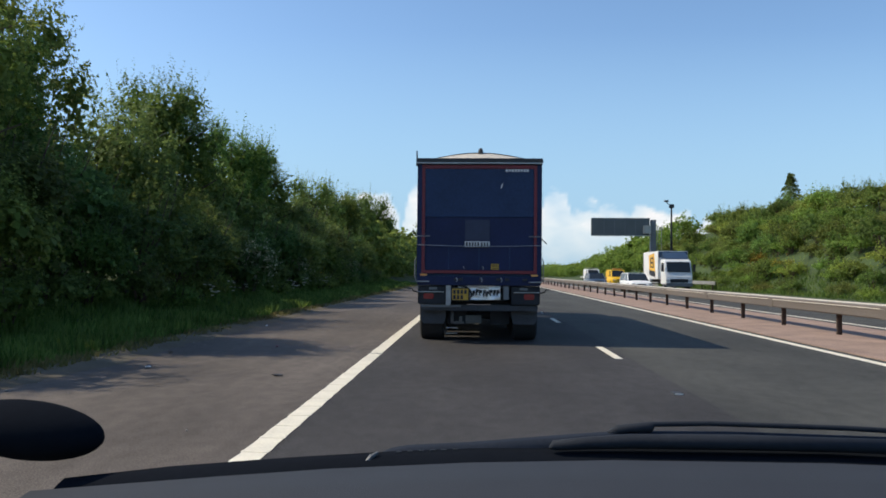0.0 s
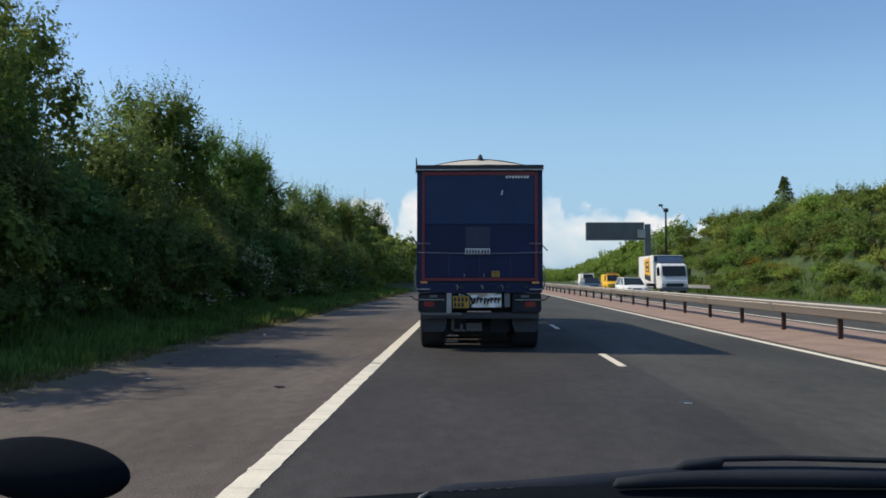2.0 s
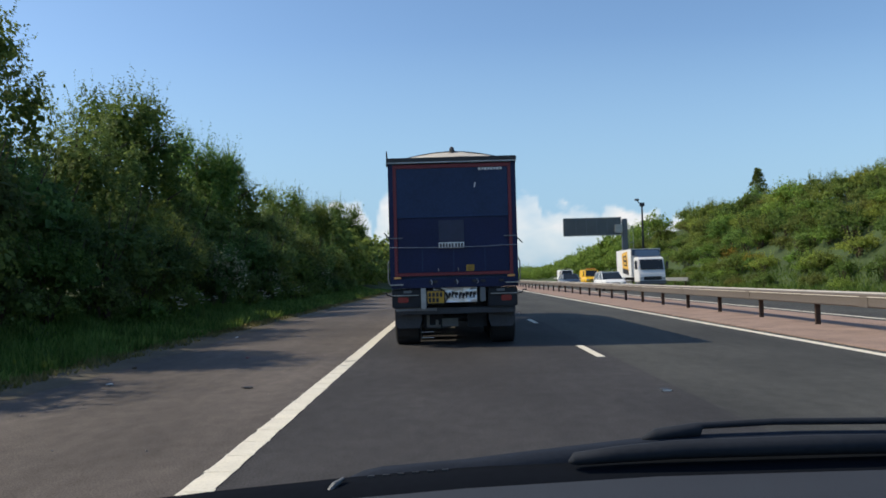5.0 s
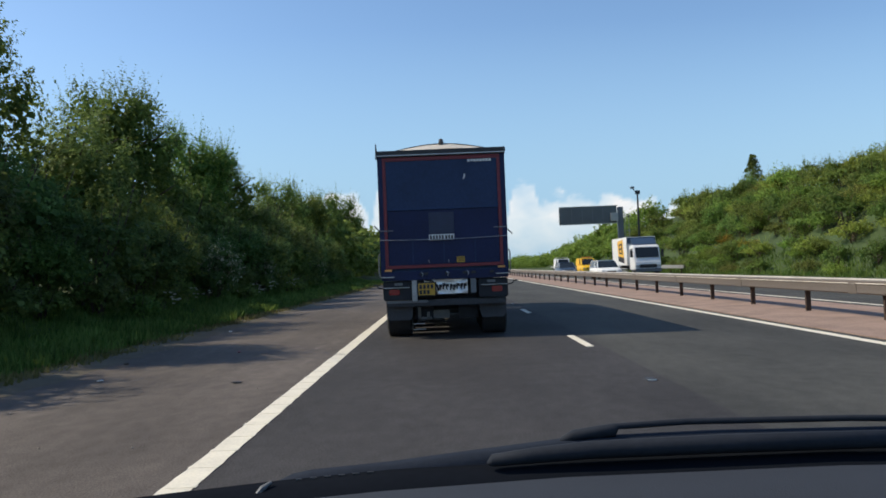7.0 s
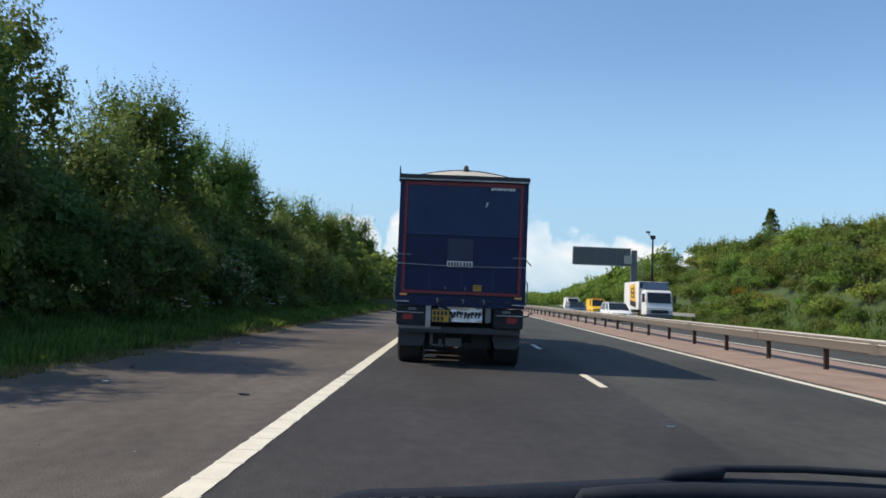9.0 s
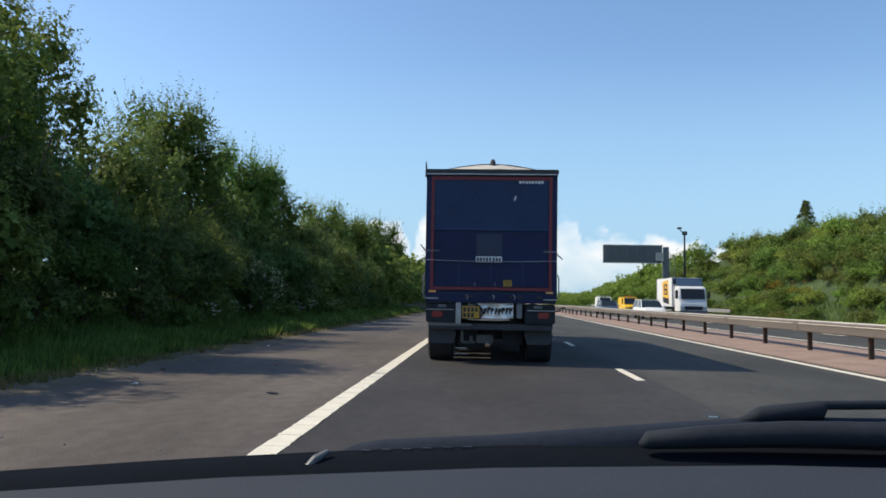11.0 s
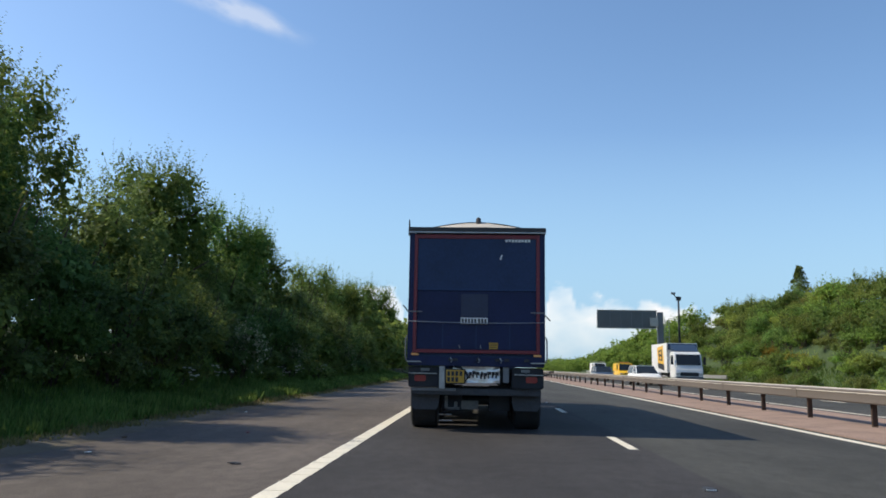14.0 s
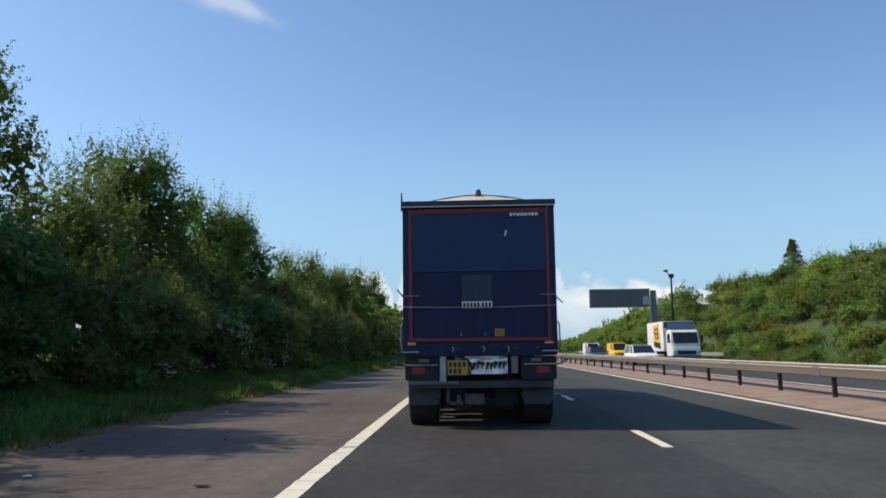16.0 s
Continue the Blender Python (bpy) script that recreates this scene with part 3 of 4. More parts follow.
far_scrub("bank_scrub", 36, row(23.6, 106, 300, 5.0, 0.7, 0.95, 9) + row(26.6, 108, 300, 5.0, 0.8, 1.0, 10) + row(29.8, 108, 330, 5.0, 0.9, 1.2, 11), LEAF_C, "light green scrub far along the sunlit bank")
far_scrub("hedge_scrub", 46, row(-9.8, 73, 200, 4.2, 1.0, 1.3, 12) + row(-12.5, 73, 330, 5.0, 1.5, 2.0, 13), LEAF_B, "dense green hedge far along the verge")
far_trees = [tree(41, 5.6, 2.3, LEAF_B, "bright green young tree above the hedge on the bank", 420, 10, 0.18, 18, 900)]
scatter(far_trees, [(31.0, 38, 0.6), (31.8, 45, 0.7), (32.2, 56, 0.65), (31.6, 70, 0.7), (32.6, 88, 0.7),
                    (25.6, 62, 0.72), (26.6, 75, 0.85), (25.0, 90, 0.8), (28.4, 50, 0.66), (27.5, 98, 0.9)], 15)
gorse = [bush(51, 1.6, 1.2, LEAF_G, "low gorse bush covered in orange-yellow flowers", 140, 9, 0.12, 4, 160)]
scatter(gorse, [(23.4, 58, 0.8), (24.4, 66, 0.9), (-8.8, 42, 0.8)], 16)


def spruce(x, y, height):
    """A narrow conifer: whorls of drooping needle sprays round a straight trunk."""
    rng = np.random.default_rng(57)
    ob = thing("spruce", "narrow dark green spruce standing above the hedge", "tree", at=(x, y, ground_height(x, y)))
    part("trunk", tube([(0, 0, -0.3), (0, 0, height * 0.97)], [0.14, 0.02], 8), BARK, ob)
    base, way = [], []
    for k in range(26):
        z = height * (0.12 + 0.86 * k / 25)
        reach = 2.3 * (1 - z / height) + 0.12
        for a in rng.uniform(0, 6.28, 9):
            s = np.linspace(0.1, 1, 13)
            p = np.stack([np.cos(a) * reach * s, np.sin(a) * reach * s, z - 0.25 * reach * s ** 2 + 0.12 * s], 1)
            base.append(p)
            way.append(unit(np.array([math.cos(a), math.sin(a), -0.1]) + rng.normal(size=p.shape) * 0.7))
    base, way = np.concatenate(base), np.concatenate(way)
    L = rng.uniform(0.16, 0.34, len(base))
    part("crown", quads("crown", leaves(rng, base, way, L, L * 0.22), LEAF_A), None, ob)


spruce(34.5, 84.0, 5.4)


def grass(name, seed, count, x0, x1, y0, y1, h0, h1, mat, label):
    rng = np.random.default_rng(seed)
    y = y0 + (y1 - y0) * rng.uniform(0, 1, count) ** 1.7
    x = rng.uniform(x0, x1, count)
    z = np.array([ground_height(a, b) for a, b in zip(x, y)])
    clump = 0.6 + 0.7 * np.array([0.5 + noise.noise((a * 0.9, b * 0.7, seed)) for a, b in zip(x, y)])
    p = np.stack([x, y, z - 0.02], 1)
    way = unit(rng.normal(size=(count, 3)) * 0.32 + (0, 0, 1))
    L = rng.uniform(h0, h1, count) * clump
    return tagged(new(name, quads(name, leaves(rng, p, way, L, L * 0.0 + rng.uniform(0.008, 0.02, count) * (1 + y / 40)), mat)), label, "grass", kind="stuff")


grass("verge_grass", 61, 52000, -9.6, -6.15, 5, 80, 0.12, 0.36, GRASS, "long fresh green grass on the roadside verge")
grass("verge_edge_grass", 62, 16000, -6.8, -5.62, 5, 80, 0.04, 0.15, STRAW, "short dry straw-coloured grass along the asphalt edge")
grass("far_verge_grass", 63, 14000, 20.7, 23.5, 16, 130, 0.2, 0.5, GRASS, "green grass at the foot of the far bank")


def cow_parsley():
    rng = np.random.default_rng(71)
    ob = thing("cow_parsley", "white-flowering cow parsley in the verge grass", "wild flower", "cow parsley in the verge")
    bm = bmesh.new()
    heads = []
    for i in range(9):
        x, y, h = rng.normal() * 0.22, rng.normal() * 0.22, rng.uniform(0.6, 0.95)
        tube([(x * 0.3, y * 0.3, 0), (x, y, h)], [0.008, 0.004], 5, bm)
        dome = bmesh.new()
        bmesh.ops.create_icosphere(dome, subdivisions=2, radius=0.05, matrix=Matrix.Translation((x, y, h)))
        for v in dome.verts:
            v.co.z = h + (v.co.z - h) * 0.35 + 0.02 * noise.noise(v.co * 40)
        heads.append(dome)
    part("flower_stalk", bm, GRASS, ob)
    for head in heads:
        part("flower_head", head, LEAF_W, ob, "white flower head")
    spots = [(-7.5, 21.0), (-7.2, 29.5), (-7.9, 24.5), (-7.6, 33.5), (-8.0, 40.0)]
    ob.matrix_basis = pose(*spots[0], ground_height(*spots[0]))
    for i, (x, y) in enumerate(spots[1:]):
        copy_thing(ob, pose(x, y, ground_height(x, y), 0, 0, 70 * i))


cow_parsley()


def roadside_chips():
    """Loose stones and dirt along the asphalt's edge."""
    rng = np.random.default_rng(81)
    bm = bmesh.new()
    for i in range(200):
        y = 6 + 50 * rng.uniform() ** 1.6
        x = -5.45 + rng.normal() * 0.18 if i % 6 else rng.uniform(-5.0, -2.2)
        r = rng.uniform(0.006, 0.016)
        m = Matrix.LocRotScale((x, y, 0.0 + r * 0.3), Euler(rng.uniform(0, 6, 3)), (r, r * rng.uniform(0.6, 1), r * 0.6))
        bmesh.ops.create_icosphere(bm, subdivisions=1, radius=1, matrix=m)
    tagged(put("stone_chips", bm, STONE), "loose stone chips along the asphalt edge", "stones", kind="stuff")
    for x, y, mat, label in ((-4.6, 10.2, LITTER, "crumpled scrap of white litter lying on the ground"), (9.3, 15.5, LITTER, "crumpled scrap of white litter lying on the ground"),
                             (-5.2, 18.5, LITTER, "crumpled scrap of white litter lying on the ground"), (-2.6, 9.6, MUD, "dark scrap of torn tyre lying on the shoulder"),
                             (-3.6, 13.4, RED_PAINT, "small red scrap of litter on the shoulder"), (-5.1, 12.2, BARK, "brown clod of dirt at the asphalt edge")):
        bm = bmesh.new()
        bmesh.ops.create_icosphere(bm, subdivisions=2, radius=0.06)
        for v in bm.verts:
            v.co *= 0.6 + 0.6 * noise.noise(v.co * 14 + Vector((x, y, 0)))
            v.co.z = v.co.z * 0.4
            v.co.x *= 2.0 if mat is MUD else 1.0
        ob = put("litter", bm, mat)
        ob.location = (x, y, 0.018)
        tagged(ob, label, "litter", "scraps of litter")


roadside_chips()


def soil_edge():
    """A ragged band of dirt where the verge meets the asphalt."""
    rng = np.random.default_rng(91)
    bm = bmesh.new()
    prev, y = None, 3.0
    while y < 220:
        a = -5.95 + rng.normal() * 0.06 + 0.15 * noise.noise((0, y * 0.3, 0))
        b = -5.35 + rng.normal() * 0.05 + 0.3 * noise.noise((5, y * 0.22, 0))
        cur = [bm.verts.new((a, y, ground_height(a, y) + 0.02)), bm.verts.new(((a + b) / 2, y, 0.03 + rng.normal() * 0.006)), bm.verts.new((b, y, 0.002))]
        if prev:
            for i in (0, 1):
                bm.faces.new((prev[i], prev[i + 1], cur[i + 1], cur[i]))
        prev = cur
        y += 0.25 if y < 50 else 2.0
    tagged(put("soil_edge", bm, SOIL), "band of dirt between verge grass and asphalt", "soil", kind="structure")


soil_edge()

# ---- safety barrier in the central reserve ----


def barrier():
    ob = thing("safety_barrier", "galvanised steel double-sided safety barrier on dark posts", "crash barrier", at=(8.55, 0, 0))
    y0, y1 = 4.0, 420.0
    wave = [(0.0, 0.50), (0.055, 0.505), (0.075, 0.53), (0.068, 0.60), (0.066, 0.68), (0.075, 0.755), (0.055, 0.785), (0.0, 0.79)]
    for side in (-1, 1):
        outer = [(side * (0.10 + a), z) for a, z in wave]
        inner = [(side * (0.094 + a), z) for a, z in wave[::-1]]
        part("rail", prism(outer + inner, "y", y0, y1), RAIL_STEEL, ob)
        # crest and top strip carry the sunlit brightness in their own colour
        part("rail_crest", prism([(side * 0.180, 0.712), (side * 0.150, 0.775), (side * 0.106, 0.804), (side * 0.106, 0.798), (side * 0.146, 0.770), (side * 0.176, 0.710)], "y", y0, y1), SUNLIT_ZINC, ob, "upper corrugation in a paler sunlit tone")
    part("top_strip", boxes((-0.105, 0.105, y0, y1, 0.792, 0.80)), SUNLIT_ZINC, ob, "top strip in a paler sunlit tone")
    post = prism([(-0.055, -0.03), (0.055, -0.03), (0.055, -0.024), (-0.049, -0.024), (-0.049, 0.024), (0.055, 0.024), (0.055, 0.03), (-0.055, 0.03)], "z", 0.0, 0.76)
    first = part("post", post, RUST, ob, "dark rusted channel post")
    first.location = (0, 5.0, 0)
    br = part("bracket", boxes((-0.10, 0.10, -0.05, 0.05, 0.56, 0.70), bevel=0.008), GALV, ob)
    br.location = (0, 5.0, 0)
    for i in range(1, 120):
        y = 5.0 + 3.2 * i
        put("post", first.data, None, ob).location = (0, y, 0)
        if y < 90:
            put("bracket", br.data, None, ob).location = (0, y, 0)
    joint = boxes((-0.179, -0.168, -0.16, 0.16, 0.50, 0.76), bevel=0.004)
    j = part("joint_plate", joint, RAIL_STEEL, ob)
    j.location = (0, 9.5, 0)
    for i in range(1, 14):
        put("joint_plate", j.data, None, ob).location = (0, 9.5 + 6.0 * i, 0)


barrier()

# ---- the lorry ahead ----


def wheel(parent, x, y, r, w, out, name="wheel"):
    """A tyre with a dished rim; out is the side that shows."""
    tyre = bmesh.new()
    prof = [(-w / 2, r * 0.62), (-w / 2, r * 0.92), (-w / 2 + 0.03, r), (w / 2 - 0.03, r), (w / 2, r * 0.92), (w / 2, r * 0.62)]
    seg = 28
    rings = [[tyre.verts.new((px, math.cos(6.2832 * k / seg) * pr, math.sin(6.2832 * k / seg) * pr)) for k in range(seg)] for px, pr in prof]
    for a, b in zip(rings, rings[1:]):
        for k in range(seg):
            tyre.faces.new((a[k], b[k], b[(k + 1) % seg], a[(k + 1) % seg]))
    t = part(name, tyre, RUBBER, parent)
    t.location = (x, y, r)
    rim = bmesh.new()
    prof = [(out * w * 0.40, r * 0.64), (out * w * 0.46, r * 0.56), (out * w * 0.2, r * 0.5), (out * w * 0.28, r * 0.2), (out * w * 0.36, 0.01)]
    rings = [[rim.verts.new((px, math.cos(6.2832 * k / seg) * pr, math.sin(6.2832 * k / seg) * pr)) for k in range(seg)] for px, pr in prof]
    for a, b in zip(rings, rings[1:]):
        for k in range(seg):
            rim.faces.new((a[k], b[k], b[(k + 1) % seg], a[(k + 1) % seg]))
    part("rim", rim, ALLOY, t)
    return t


def lorry():
    ob = thing("lorry", "navy blue tipper lorry with red edging and a canvas-covered top", "lorry", at=(0.085, 14.6, 0))
    ob.scale = (0.975, 1, 1)
    body = part("body", boxes((-1.235, 1.235, 0.07, 9.6, 1.24, 3.56), bevel=0.03), NAVY, ob)
    for i in range(8):
        y = 0.9 + 1.2 * i
        for x in (-1.25, 1.25):
            part("side_rib", boxes((x - 0.015, x + 0.015, y, y + 0.1, 1.3, 3.5)), NAVY_DARKER, ob)
    door = part("tailgate", boxes((-1.11, 1.11, 0.02, 0.068, 2.50, 3.46), bevel=0.008), NAVY, ob, "dark blue ribbed tailgate")
    part("lower_panel", boxes((-1.11, 1.11, 0.035, 0.068, 1.44, 2.53), bevel=0.006), NAVY_DARKER, door)
    part("fold", prism([(0.012, 2.50), (0.068, 2.49), (0.068, 2.56), (0.02, 2.54)], "x", -1.10, 1.10), NAVY, door)
    for x in (-0.62, 0.0, 0.62):
        part("door_rib", boxes((x - 0.012, x + 0.012, 0.028, 0.04, 1.46, 1.9), bevel=0.004), NAVY, door)
    for s in (-1, 1):
        part("corner_post", boxes((s * 1.215 - 0.05, s * 1.215 + 0.05, -0.01, 0.14, 1.22, 3.57), bevel=0.012), NAVY_DARKER, ob)
        part("red_upright", boxes((s * 1.14 - 0.034, s * 1.14 + 0.034, 0.0, 0.06, 1.37, 3.53), bevel=0.006), RED_PAINT, ob, "red painted edge strip")
    part("red_top_strip", boxes((-1.112, 1.112, 0.003, 0.06, 3.455, 3.53), bevel=0.006), RED_PAINT, ob, "red painted edge strip")
    part("red_bottom_strip", boxes((-1.112, 1.112, 0.003, 0.06, 1.375, 1.435), bevel=0.006), RED_PAINT, ob, "red painted edge strip")
    part("top_rail", boxes((-1.285, 1.285, -0.06, 0.12, 3.565, 3.655), bevel=0.012), DARK_STEEL, ob, "dark steel top rail")
    part("top_rail_lip", boxes((-1.275, 1.275, -0.075, -0.058, 3.545, 3.57), bevel=0.004), ALLOY, ob)
    for s in (-1, 1):
        part("side_rail", boxes((s * 1.262 - 0.025, s * 1.262 + 0.025, 0.125, 9.6, 3.55, 3.64), bevel=0.008), GREY_STEEL, ob)
    arc = [(-1.2 + 0.12 * i, 3.645 + 0.18 * max(0.0, math.cos((-1.0 + 0.1 * i) * 1.5708))) for i in range(21)]
    arc[0], arc[-1] = (-1.2, 3.645), (1.2, 3.645)
    tarp = bmesh.new()
    rows = []
    for j in range(26):
        y, swell = (0.02, 0.12) if j == 0 else (0.0 + 0.42 * j, 1.0)
        rows.append([tarp.verts.new((x, y, 3.645 + (z - 3.645) * swell + (0.0 if j % 3 == 1 or j == 0 else -0.03) * (1.2 - abs(x)) + 0.01 * noise.noise((x * 3, y * 2, 0)))) for x, z in arc])
    for a, b in zip(rows, rows[1:]):
        for i in range(len(arc) - 1):
            tarp.faces.new((a[i], a[i + 1], b[i + 1], b[i]))
    smooth(part("tarpaulin", tarp, TARP, ob, "sun-lit beige canvas sheet over the load"))
    part("ridge_bow", tube([(x, 0.42, z + 0.006) for x, z in arc], 0.012, 6), DARK_STEEL, ob)
    part("roller_knob", tube([(0.02, 0.4, 3.79), (0.02, 0.4, 3.85), (0.02, 0.4, 3.90), (0.02, 0.4, 3.93)], [0.06, 0.055, 0.045, 0.015], 10), DARK_STEEL, ob, "black rounded knob")
    part("marker_pole", tube([(-1.275, -0.02, 3.5), (-1.275, -0.02, 3.7), (-1.28, -0.02, 3.80)], [0.02, 0.016, 0.01], 7), DARK_STEEL, ob)
    part("rope", tube([(-1.25, -0.03, 1.935), (-0.6, -0.035, 1.918), (0.0, -0.035, 1.912), (0.6, -0.035, 1.918), (1.25, -0.03, 1.935)], 0.008, 6), ALLOY, ob, "thin pale cord across the tailgate")
    for x in (-1.125, 1.125):
        part("hinge_strap", boxes((x - 0.125, x + 0.125, -0.02, -0.005, 2.10, 2.122), bevel=0.003), GREY_STEEL, ob)
    part("faded_panel", boxes((-0.285, 0.215, 0.012, 0.034, 2.03, 2.44), bevel=0.005), PANEL, ob, "faded grey-blue square panel")
    plate = part("trailer_plate", boxes((-0.29, 0.212, -0.008, 0.02, 1.90, 2.012), bevel=0.004), PLATE_WHITE, ob, "white plate with black bars")
    for i in range(8):
        x = -0.268 + 0.058 * i + (0.012 if i > 4 else 0)
        part("bar", boxes((x, x + 0.037, -0.0125, -0.0085, 1.922, 1.990)), INK, plate)
    badge = [(0.53, 0.0), (0.59, 0.01), (0.65, 0.0), (0.71, 0.005), (0.77, 0.0), (0.83, 0.008), (0.89, 0.0), (0.95, 0.004)]
    for x, dz in badge:
        part("badge_shape", boxes((x, x + 0.045, 0.004, 0.021, 3.395 + dz, 3.445)), PLATE_WHITE, ob, "white badge shape")
    part("scuff", prism([(0.43, 3.07), (0.455, 3.07), (0.48, 3.16), (0.455, 3.165), (0.44, 3.12)], "y", 0.010, 0.021), PLATE_WHITE, ob, "pale scuff mark")
    st = part("sticker", boxes((0.245, 0.40, 0.02, 0.036, 1.455, 1.57)), PLATE_YELLOW, ob, "yellow warning sticker")
    for z in (1.475, 1.51, 1.54):
        part("bar", boxes((0.262, 0.383, 0.016, 0.0205, z, z + 0.012)), INK, st)
    for x in (-0.30, 0.09):
        part("grab_peg", tube([(x, -0.01, 1.46), (x - 0.012, -0.02, 1.52)], 0.008, 6), ALLOY, ob)
    for x0 in (-1.19, 1.05):
        part("reflector", boxes((x0, x0 + 0.14, -0.03, -0.012, 1.325, 1.365), bevel=0.004), AMBER, ob, "pale amber reflector")
    beam = part("rear_beam", boxes((-1.25, 1.25, -0.03, 0.2, 1.14, 1.31), bevel=0.015), NAVY_DARKER, ob)
    for x in (-0.5, -0.42, 0.0, 0.35, 0.52, 0.88):
        part("latch", boxes((x, x + 0.09, -0.075, -0.03, 1.235, 1.285), bevel=0.008), DARK_STEEL, beam)
    for x in (-0.46, 0.04, 0.44):
        part("hook", tube([(x, -0.06, 1.29), (x + 0.03, -0.09, 1.25), (x + 0.01, -0.10, 1.21)], 0.012, 6), ALLOY, beam)
    for s in (-1, 1):
        part("step_strip", boxes((s * 1.13 - 0.13, s * 1.13 + 0.13, -0.09, 0.0, 1.205, 1.225), bevel=0.004), ALLOY, ob)
        part("side_bar", tube([(s * 1.275, 0.02, 1.22), (s * 1.30, 0.02, 1.30), (s * 1.30, 0.02, 1.62), (s * 1.275, 0.02, 1.68)], 0.014, 6), GREY_STEEL, ob)
        part("lever", tube([(s * 1.26, 0.0, 2.10 if s < 0 else 2.07), (s * 1.36, -0.03, 2.22 if s < 0 else 1.97)], 0.012, 6), DARK_STEEL, ob)
        part("mirror_arm", tube([(s * 1.24, 0.05, 1.0), (s * 1.33, 0.0, 1.02), (s * 1.35, -0.02, 1.07), (s * 1.42, -0.02, 1.07)], 0.014, 6), DARK_STEEL, ob)
        box = part("light_box", boxes((s * 0.95 - 0.29, s * 0.95 + 0.29, 0.05, 0.3, 0.76, 1.13), bevel=0.02), LAMP_BLACK, ob, "dark lamp housing")
        part("tail_light", boxes((s * 1.02 - 0.105, s * 1.02 + 0.105, 0.03, 0.07, 0.865, 0.975), bevel=0.015), TAIL_RED, box, "red tail light")
        part("shelf", boxes((s * 0.97 - 0.26, s * 0.97 + 0.26, -0.02, 0.06, 1.0, 1.015)), ALLOY, box)
        part("small_plate", boxes((s * 0.92 - 0.09, s * 0.92 + 0.07, 0.035, 0.05, 1.05, 1.10)), GREY_STEEL, box)
    part("bracket_post", boxes((-0.665, -0.565, -0.01, 0.1, 0.74, 1.15), bevel=0.01), ALLOY, ob, "pale aluminium bracket")
    part("bracket_post", boxes((0.50, 0.61, 0.01, 0.1, 0.86, 1.15), bevel=0.01), GREY_STEEL, ob)
    sheet_bm = bmesh.new()
    nx, nz = 30, 12
    for front in (0.0, 0.012):
        grid = [[sheet_bm.verts.new((-0.42 + 0.86 * a / nx, 0.06 + front + 0.03 * noise.noise((a * 0.22, b * 0.3, 4)) + 0.003 * noise.noise((a * 0.9, b * 1.3, 9)), 0.855 + 0.30 * b / nz)) for a in range(nx + 1)] for b in range(nz + 1)]
        for p, q in zip(grid, grid[1:]):
            for a in range(nx):
                sheet_bm.faces.new((p[a], p[a + 1], q[a + 1], q[a]) if front == 0.0 else (p[a + 1], p[a], q[a], q[a + 1]))
    flap = smooth(part("reflective_flap", sheet_bm, FOIL, ob, "crumpled bright metallic flap with dark shapes"))
    for i, (x, lean, h) in enumerate(((-0.13, 0.01, 0.10), (-0.06, 0.0, 0.11), (0.01, -0.01, 0.10), (0.08, 0.012, 0.115), (0.15, 0.0, 0.10), (0.22, -0.008, 0.11), (0.29, 0.01, 0.10), (0.36, 0.0, 0.10))):
        z = 0.94 + 0.012 * math.sin(i * 1.3)
        part("badge_shape", prism([(x, z), (x + 0.030, z - 0.01), (x + 0.03 + lean, z + h * 0.5), (x + 0.058, z + h * 0.42), (x + 0.06, z + h), (x + lean, z + h * 1.05)], "y", 0.026, 0.032), INK, flap)
    part("hose", tube([(-0.40, 0.02, 1.14), (-0.28, -0.02, 1.12), (-0.17, -0.03, 1.03), (-0.14, -0.02, 0.94), (-0.2, 0.0, 0.86)], 0.022, 7), RUBBER, ob, "black air hose")
    back = part("plate_holder", boxes((-0.56, -0.185, -0.04, 0.03, 0.83, 1.095), bevel=0.01), INK, ob)
    np_ = part("rear_plate", boxes((-0.535, -0.21, -0.052, -0.041, 0.85, 1.075), bevel=0.004), PLATE_YELLOW, back, "yellow plate with dark bars")
    for z in (0.868, 0.972):
        for i in range(4 if z > 0.9 else 3):
            x = -0.515 + 0.074 * i
            part("bar", boxes((x, x + 0.05, -0.0565, -0.0525, z, z + 0.08)), INK, np_)
    part("under_run_bar", boxes((-1.18, 1.2, 0.12, 0.26, 0.63, 0.75), bevel=0.015), MUD, ob, "grey under-run bumper bar")
    # lighter strip stands in for the highlight on the bar's upper left
    part("under_run_highlight", boxes((-1.18, -0.36, 0.09, 0.119, 0.70, 0.75), bevel=0.006), GREY_STEEL, ob)
    for s in (-1, 1):
        part("mudflap", prism([(s * 1.2, 0.74), (s * 0.67, 0.74), (s * 0.67, 0.52), (s * 0.72, 0.36), (s * 1.14, 0.36), (s * 1.2, 0.44)], "y", 0.30, 0.33), MUD, ob, "grey rubber mudflap")
        # black panel fills the empty space between the flaps in place of shadow
        part("shade_panel", boxes((s * 0.45 - 0.2, s * 0.45 + 0.2, 0.62, 0.66, 0.34, 0.80), bevel=0.01), LAMP_BLACK, ob)
        part("mudguard", prism([(0.35, 0.70), (0.7, 1.05), (1.6, 1.1), (1.6, 1.06), (0.72, 1.0), (0.4, 0.68)], "x", s * 0.66, s * 1.22), MUD, ob)
    # unseen panels, added to stop sunlight reaching the road beneath the body
    for s in (-1, 1):
        part("side_light_block", boxes((s * 1.21 - 0.02, s * 1.21 + 0.02, 4.4, 7.4, 0.38, 1.12), bevel=0.01), LAMP_BLACK, ob, "unseen dark side panel that keeps sunlight from under the body")
